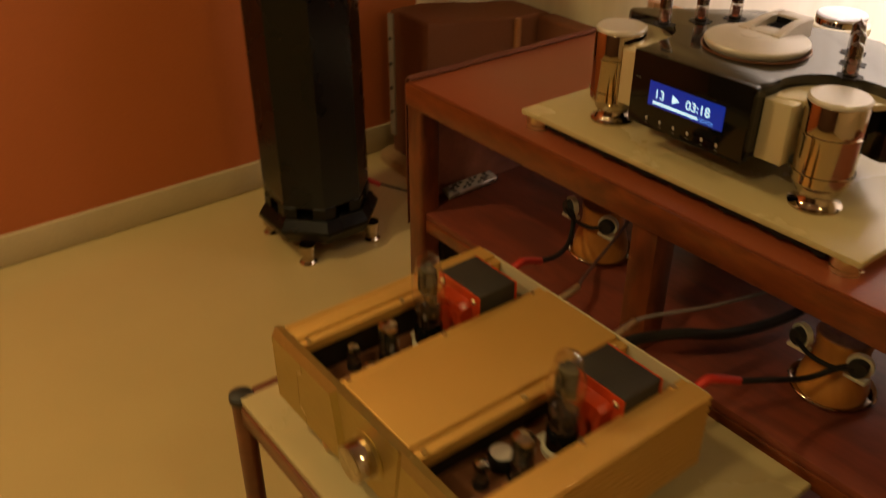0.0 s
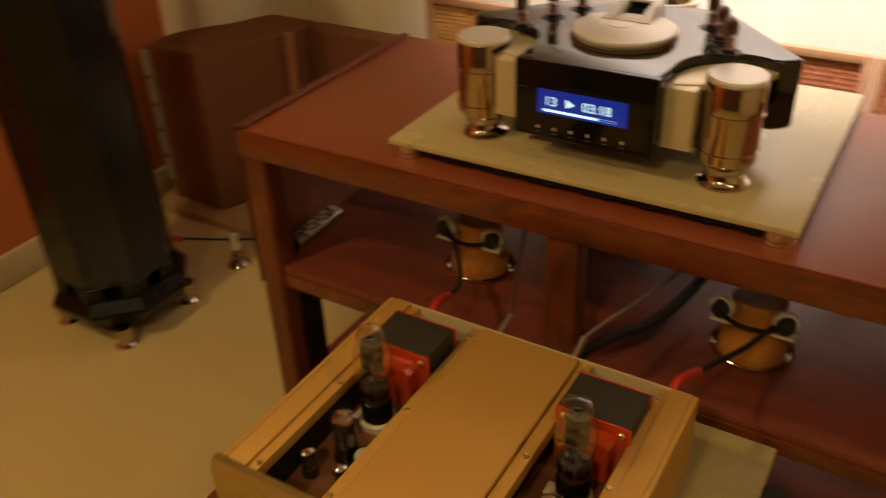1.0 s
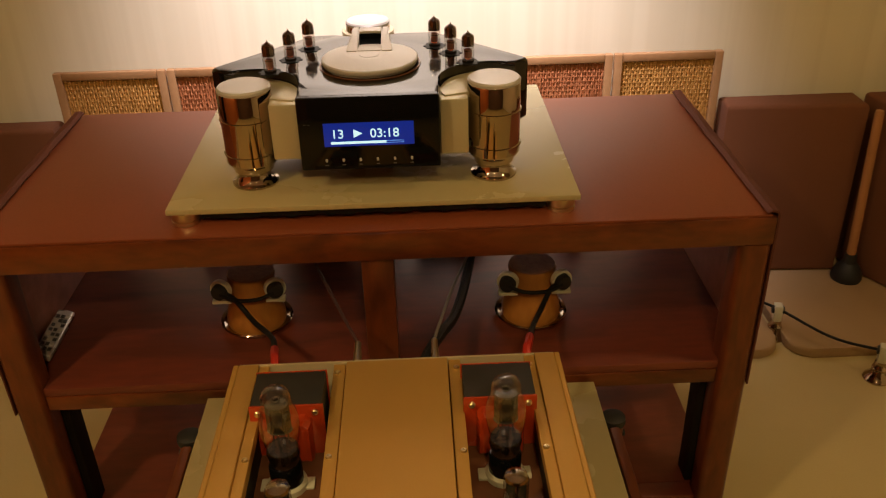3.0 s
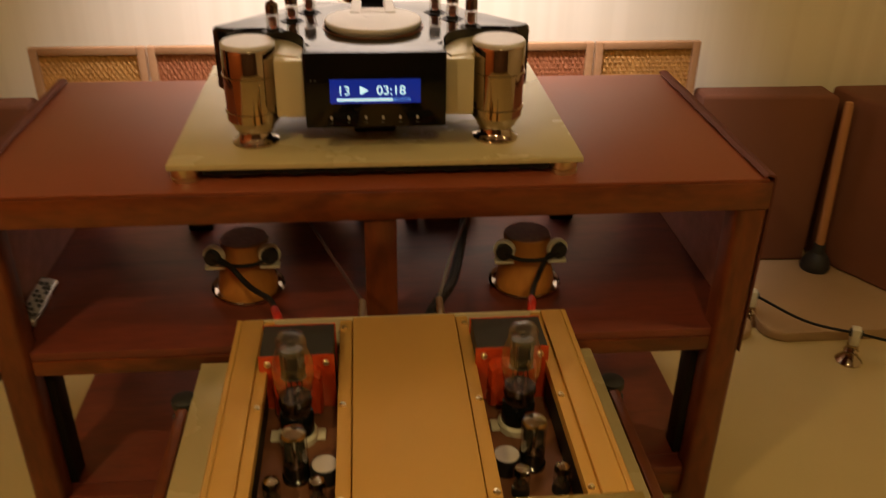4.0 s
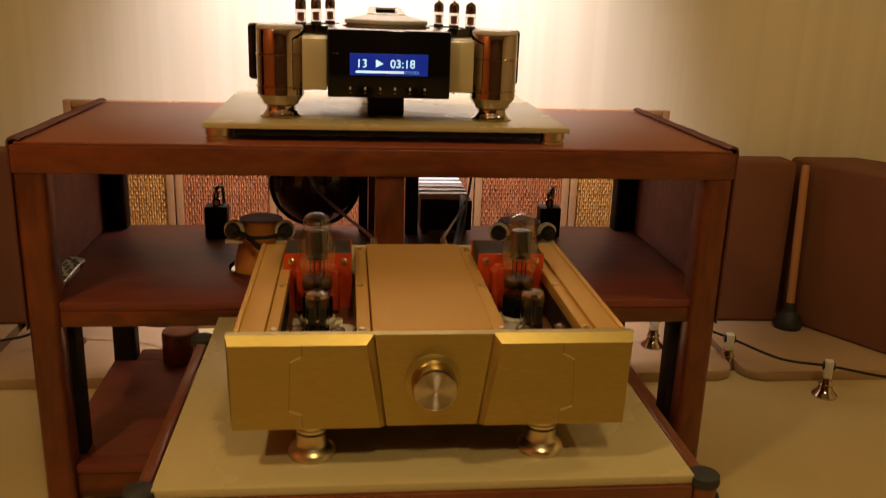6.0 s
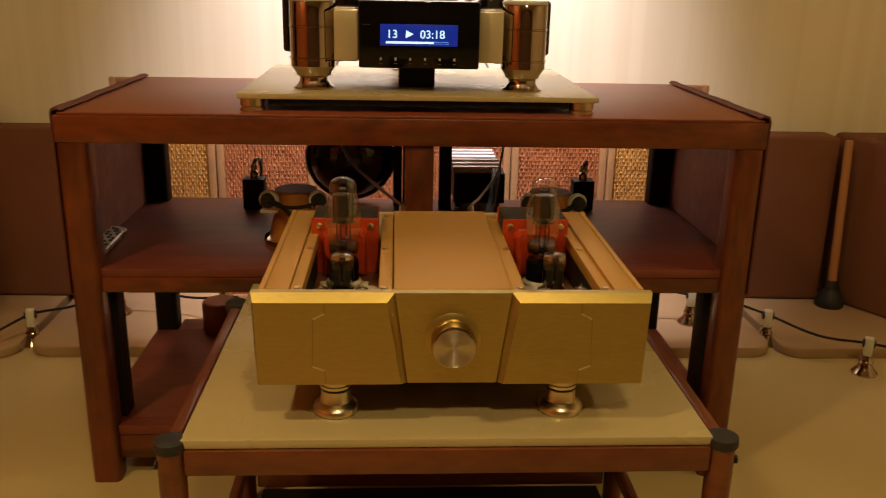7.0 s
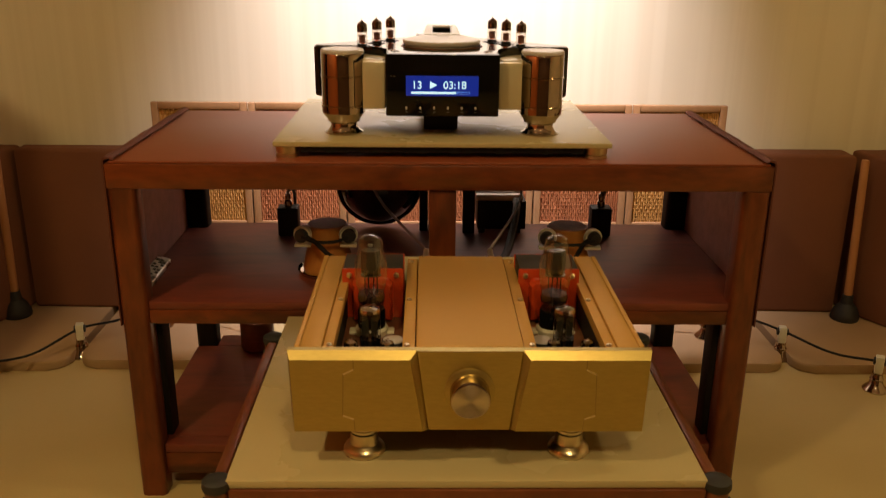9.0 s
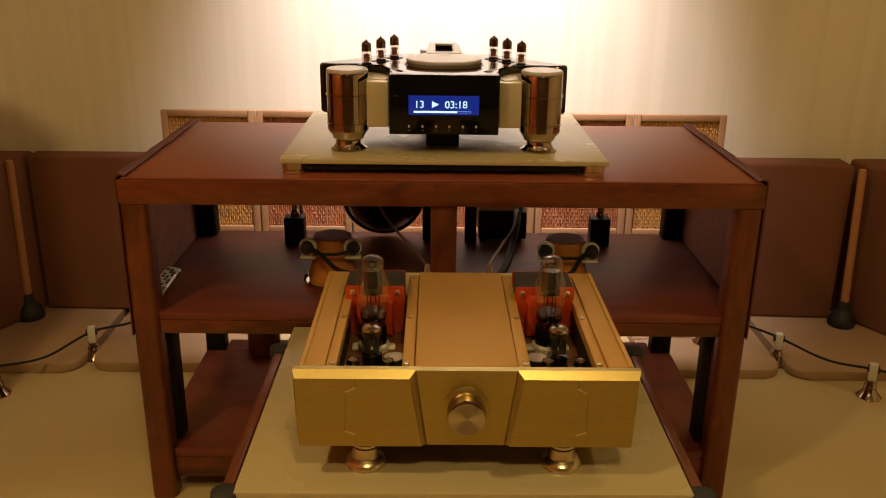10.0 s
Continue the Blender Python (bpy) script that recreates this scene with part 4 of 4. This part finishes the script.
def octal_tube(x, y):
    z = 0.553
    b = part("driver_tube", turned([(0.0, 0.0), (0.0185, 0.0), (0.0185, 0.006), (0.0165, 0.008), (0.0165, 0.026), (0, 0.026)], (x, y, z), seg=24), BLACK_GLOSS, amp, "medium glass tube with black base")
    part("glass", turned([(0.0155, 0.025), (0.0165, 0.030), (0.0165, 0.070), (0.0150, 0.0755), (0.009, 0.0785), (0, 0.0795)], (x, y, z), seg=24), GLASS, b)
    bm = boxed(x - 0.0125, x - 0.0015, y - 0.007, y + 0.007, z + 0.030, z + 0.064, 0.001)
    box(bm, x + 0.0015, x + 0.0125, y - 0.007, y + 0.007, z + 0.030, z + 0.064, 0.001)
    part("plates", bm, PLATE, b)
    part("getter", turned([(0.0155, 0.0705), (0.0142, 0.0750), (0.0086, 0.0775), (0, 0.0784)], (x, y, z), seg=24), GETTER, b, "silvery getter cap")


octal_tube(-0.0800, -0.406)
octal_tube(0.2220, -0.404)


def mini_tube(x, y):
    z = 0.553
    g = z + 0.006
    b = part("mini_tube", turned([(0.0, 0.0), (0.0115, 0.0), (0.0115, 0.007), (0.0095, 0.014), (0, 0.014)], (x, y, z), seg=18), BLACK, amp, "small glass tube in dark socket")
    part("glass", turned([(0.0106, 0.007), (0.0110, 0.012), (0.0110, 0.031), (0.0092, 0.0365), (0.004, 0.039), (0.001, 0.043), (0, 0.0435)], (x, y, g), seg=20), GLASS, b)
    part("plates", turned([(0.0, 0.011), (0.0062, 0.011), (0.0062, 0.026), (0, 0.026)], (x, y, g), seg=8), PLATE, b)
    part("getter", turned([(0.0105, 0.0275), (0.0088, 0.0355), (0.0038, 0.038), (0, 0.0385)], (x, y, g), seg=18), GETTER, b)


for x, y in ((-0.1060, -0.454), (-0.0510, -0.457), (0.1995, -0.454), (0.2510, -0.453)):
    mini_tube(x, y)
for x, y in ((-0.0440, -0.410), (0.1880, -0.409)):
    c = part("capacitor", turned([(0.0, 0.0), (0.0185, 0.0), (0.0185, 0.022), (0.0175, 0.024), (0.016, 0.0235), (0, 0.0235)], (x, y, 0.553), seg=28), BLACK, amp, "round can capacitor with pale top")
    part("cap_top", turned([(0.0, 0.0), (0.0160, 0.0), (0.0160, 0.0012), (0, 0.0012)], (x, y, 0.5766), seg=28), SILVER_CAP, c, "pale silver disc top")
for x0 in (-0.1355, 0.163):
    x1 = x0 + 0.1035
    xm = (x0 + x1) / 2
    tr = part("transformer_core", boxed(x0 + 0.002, x1 - 0.002, -0.264, -0.192, 0.5535, 0.6430, 0.001), CORE, amp, "black laminated transformer core")
    for ya, yb, s in ((-0.2675, -0.2645, -1), (-0.1915, -0.1885, 1)):
        part("flange", boxed(x0, x1, ya, yb, 0.5535, 0.6425, 0.001), RED, tr, "red lacquered flange")
        # pressed bell: a rounded dome on the flange
        bm = bmesh.new()
        yo = ya if s < 0 else yb
        ra = [(x0 + 0.018, 0.5540), (x1 - 0.018, 0.5540), (x1 - 0.018, 0.6200), (x1 - 0.026, 0.6270), (x0 + 0.026, 0.6270), (x0 + 0.018, 0.6200)]
        lev = [(1.0, 0.0), (0.98, 0.012), (0.90, 0.020), (0.76, 0.023)]
        zc = 0.588
        rows = [[bm.verts.new((xm + (x - xm) * k, yo + s * h * (1 if s < 0 else 0.9), max(0.5537, zc + (z - zc) * k))) for x, z in ra] for k, h in lev]
        for a, b in zip(rows, rows[1:]):
            for i in range(6):
                bm.faces.new((a[i], a[(i + 1) % 6], b[(i + 1) % 6], b[i]))
        bm.faces.new(rows[-1])
        bm.faces.new(rows[0])
        part("bell", bm, RED, tr, "red lacquered bell cover")
    for x in (x0 + 0.012, x1 - 0.012):
        part("bolt", turned([(0.0050, 0), (0.0050, 0.0025), (0.0035, 0.0045), (0, 0.005)], (x, -0.2676, 0.6310), TOWARD, 12), BRASS_CHROME, tr, "brass bolt head")
for x in (0.0065, 0.1275):
    post = part("signal_plug", turned([(0.0, 0), (0.0065, 0.0), (0.0065, 0.030), (0.0055, 0.036), (0.0055, 0.050), (0.004, 0.052), (0, 0.052)], (x, -0.136, 0.603), pose(0, 0, 0, -78, 0, 0), 16), BRASS_CHROME, amp, "gold signal plug")

# ---- cables between amplifier and shelves ----
c = thing("signal_cable", (0.0, -0.10, 0.60), "thin violet-grey signal cable", "cable")
part("cable_run", cable([(0.0065, -0.085, 0.613), (-0.005, -0.06, 0.618), (-0.05, 0.06, 0.625), (-0.10, 0.20, 0.64), (-0.155, 0.40, 0.690), (-0.17, 0.52, 0.725), (-0.17, 0.62, 0.745), (-0.15, 0.66, 0.80)], 0.0030), VIOLET_CABLE, c)
c = thing("signal_cable", (0.121, -0.10, 0.60), "thin pale grey signal cable", "cable")
part("cable_run", cable([(0.1275, -0.085, 0.613), (0.135, -0.05, 0.612), (0.165, 0.10, 0.590), (0.215, 0.25, 0.61), (0.245, 0.40, 0.67), (0.255, 0.52, 0.73), (0.25, 0.62, 0.745), (0.22, 0.66, 0.80)], 0.0028), GREY_CABLE, c)
c = thing("power_cable", (0.14, -0.10, 0.53), "thick black power cable", "cable")
part("cable_run", cable([(0.10, -0.135, 0.555), (0.11, -0.06, 0.553), (0.14, 0.02, 0.548), (0.17, 0.12, 0.520), (0.20, 0.26, 0.515), (0.225, 0.38, 0.56), (0.23, 0.44, 0.565)], 0.0095), BLACK_CABLE, c)


# ---- turned wooden cable stands on the middle shelf ----
def stump(x, y, red):
    ob = thing("wooden_cable_stand", (x, y, SHELF), "turned yellow wood block with a steel ring and two clamped cables", "cable stand", "wooden cable stands")
    b = part("block", turned([(0.0, 0.0), (0.054, 0.0), (0.0565, 0.006), (0.0570, 0.018), (0.0530, 0.038), (0.0460, 0.062), (0.0425, 0.078), (0.0430, 0.094), (0.0455, 0.108), (0.0440, 0.1135), (0.0, 0.114)], (x, y, SHELF), seg=40), STUMP, ob)
    part("block_top", turned([(0.0, 0), (0.0425, 0.0), (0.0425, 0.001), (0, 0.0012)], (x, y, SHELF + 0.1137), seg=40), STUMP_TOP, b, "brown end-grain top")
    part("steel_ring", turned([(0.0575, 0.0), (0.066, 0.002), (0.0705, 0.010), (0.0690, 0.0115), (0.0640, 0.005), (0.0575, 0.003)], (x, y, SHELF + 0.0005), None, 40), CHROME, ob, "thin steel ring")
    for s in (-1, 1):
        cx, cy, cz = x + s * 0.050, y - 0.045, SHELF + 0.100
        k = part("cable_end", turned([(0.0, -0.013), (0.0135, -0.013), (0.0155, -0.008), (0.0155, 0.008), (0.0135, 0.013), (0, 0.013)], (cx, cy, cz), pose(0, 0, 0, 90, 0, s * 20), 20), RUBBER, ob, "black rubber cable end")
        part("clamp", turned([(0.0160, -0.005), (0.0205, -0.005), (0.0205, 0.005), (0.0160, 0.005), (0.0160, -0.005)], (cx, cy + 0.004, cz), pose(0, 0, 0, 90, 0, s * 20), 20), IVORY, k, "white clamp")
        part("clamp_foot", boxed(cx - 0.018, cx + 0.018, cy - 0.006, cy + 0.012, cz - 0.026, cz - 0.0195, 0.001), IVORY, k)
    part("cable_link", cable([(x - 0.050, y - 0.058, SHELF + 0.099), (x - 0.02, y - 0.068, SHELF + 0.092), (x + 0.02, y - 0.068, SHELF + 0.092), (x + 0.050, y - 0.058, SHELF + 0.099)], 0.0038), BLACK_CABLE, ob)
    return ob


stump(-0.215, 0.217, -1)
stump(0.322, 0.205, 1)
c = thing("output_cable", (-0.15, -0.12, 0.60), "black cable with red sleeve from amplifier to wooden stand", "cable", "output cables")
part("cable_run", cable([(-0.135, -0.05, 0.575), (-0.15, 0.02, 0.555), (-0.195, 0.10, 0.535), (-0.235, 0.150, 0.550), (-0.262, 0.165, 0.561)], 0.0050), BLACK_CABLE, c)
part("red_sleeve", cable([(-0.125, -0.134, 0.575), (-0.125, -0.10, 0.595), (-0.130, -0.075, 0.590), (-0.137, -0.035, 0.571)], 0.0070), RED_SLEEVE, c, "red heat-shrink sleeve")
c = thing("output_cable", (0.28, -0.12, 0.60), "black cable with red sleeve from amplifier to wooden stand", "cable", "output cables")
part("cable_run", cable([(0.287, -0.045, 0.578), (0.300, 0.02, 0.556), (0.325, 0.10, 0.535), (0.350, 0.145, 0.550), (0.372, 0.160, 0.560)], 0.0050), BLACK_CABLE, c)
part("red_sleeve", cable([(0.270, -0.134, 0.575), (0.274, -0.10, 0.597), (0.280, -0.075, 0.593), (0.288, -0.030, 0.572)], 0.0070), RED_SLEEVE, c, "red heat-shrink sleeve")

# ---- other things on the middle shelf ----
ring = thing("black_glass_bowl", (-0.115, 0.62, SHELF), "large glossy black round bowl standing on edge behind the shelf", "bowl")
part("bowl", turned([(0.0, -0.030), (0.06, -0.026), (0.095, -0.010), (0.108, 0.0), (0.110, 0.006), (0.107, 0.011), (0.101, 0.010), (0.097, 0.014), (0.085, 0.034), (0.062, 0.051), (0.034, 0.060), (0, 0.063)], (-0.118, 0.550, SHELF + 0.114), pose(0, 0, 0, 98, 0, 0), 64), DARK_GLASS, ring)
part("bowl_stand", boxed(-0.012, 0.010, 0.52, 0.56, SHELF, 0.69, 0.003), BLACK, ring)
supply = thing("power_supply", (0.195, 0.53, SHELF), "black power supply box with pale cooling fins on top", "power supply")
part("case", boxed(0.138, 0.263, 0.500, 0.760, SHELF + 0.012, 0.5455, 0.003), BLACK, supply)
for k in range(6):
    y = 0.506 + k * 0.0430
    part("fin", boxed(0.134, 0.254, y, y + 0.0160, 0.5458, 0.562, 0.002), WHITE_FINS, supply, "pale metal fin")
for x in (0.150, 0.243):
    for y in (0.515, 0.575):
        part("case_foot", turned([(0.0, 0), (0.009, 0), (0.009, 0.012), (0, 0.012)], (x, y, SHELF), seg=14), RUBBER, supply)
part("side_bracket", boxed(0.100, 0.131, 0.50, 0.52, SHELF, 0.62, 0.002), BLACK, supply)


def adapter(x, y):
    ob = thing("black_adapter", (x, y, SHELF), "small black adapter block with a chrome plug and cable", "adapter", "adapters on the shelf")
    part("case", boxed(x - 0.026, x + 0.026, y - 0.022, y + 0.022, SHELF, SHELF + 0.075, 0.004), BLACK, ob)
    part("plug", turned([(0.0, 0), (0.010, 0), (0.010, 0.014), (0.007, 0.018), (0.007, 0.034), (0, 0.034)], (x, y, SHELF + 0.075), seg=16), CHROME, ob, "chrome plug")
    part("lead", cable([(x, y, SHELF + 0.095), (x - 0.001, y - 0.004, SHELF + 0.108), (x + 0.006, y + 0.004, SHELF + 0.118), (x + 0.012, y + 0.022, SHELF + 0.108), (x + 0.012, y + 0.040, SHELF + 0.05), (x + 0.012, y + 0.075, SHELF + 0.0050)], 0.0042), GREY_CABLE, ob)


adapter(-0.345, 0.49)
adapter(0.455, 0.50)
remote = thing("remote_control", (-0.59, 0.178, SHELF), "slim silver remote control lying against the rack side", "remote control")
TIP = pose(-0.5960, 0.178, SHELF + 0.0130, 0, 16, 1)
bm = boxed(-0.0165, 0.0165, -0.074, 0.074, -0.008, 0.008, 0.004, 3)
bmesh.ops.transform(bm, matrix=TIP, verts=bm.verts)
shell = part("shell", bm, material("worn_silver_plastic", (0.50, 0.48, 0.46), 0.26, metal=0.6), remote, "satin silver shell")
for i in range(3):
    for j in range(8):
        bm = boxed(-0.0120 + i * 0.0085, -0.0055 + i * 0.0085, -0.060 + j * 0.0150, -0.0505 + j * 0.0150, 0.0078, 0.0092, 0.0006, 1)
        bmesh.ops.transform(bm, matrix=TIP, verts=bm.verts)
        part("key", bm, RUBBER if (i + j) % 3 else SILVER_CAP, shell)
drum = thing("wooden_drum", (-0.455, 0.540, 0.1203), "dark red-brown round wooden drum at the back of the bottom shelf", "drum")
part("body", turned([(0.0, 0.0), (0.043, 0.0), (0.0455, 0.004), (0.0450, 0.040), (0.0455, 0.072), (0.0430, 0.078), (0.0, 0.0785)], (-0.455, 0.540, 0.1203), seg=36), STOOL_WOOD, drum)
part("top_plate", turned([(0.0, 0.0), (0.0400, 0.0), (0.0400, 0.0015), (0.0, 0.002)], (-0.455, 0.540, 0.1986), seg=36), STUMP_TOP, drum, "pale end-grain top")
plug = thing("mains_plug", (-0.375, 0.555, 0.1203), "silver mains plug with a black cable on the bottom shelf", "plug")
part("plug_body", turned([(0.0, 0.0), (0.013, 0.0), (0.014, 0.004), (0.014, 0.030), (0.010, 0.036), (0.009, 0.046), (0.0, 0.046)], (-0.375, 0.555, 0.1203), seg=20), CHROME, plug)
part("cable", cable([(-0.375, 0.555, 0.164), (-0.372, 0.557, 0.182), (-0.352, 0.566, 0.188), (-0.325, 0.575, 0.165), (-0.300, 0.580, 0.1275), (-0.27, 0.57, 0.1265)], 0.006), BLACK_CABLE, plug, "thick black cable")

# ---- rims added at the unseen ceiling lamps ----
for k, (x, y) in enumerate(((0.3, -2.2), (-1.15, -1.4), (1.6, -0.3), (0.08, 0.46))):
    ob = thing("downlight", (x, y, HIGH), "unseen white rim added round a ceiling lamp", "downlight", "ceiling downlights")
    r = 0.17 if k < 3 else 0.06
    part("rim", turned([(r, -0.004), (r + 0.02, -0.006), (r + 0.022, 0.0), (r, 0.0), (r, -0.004)], (x, y, HIGH - 0.0005), seg=32), IVORY, ob)
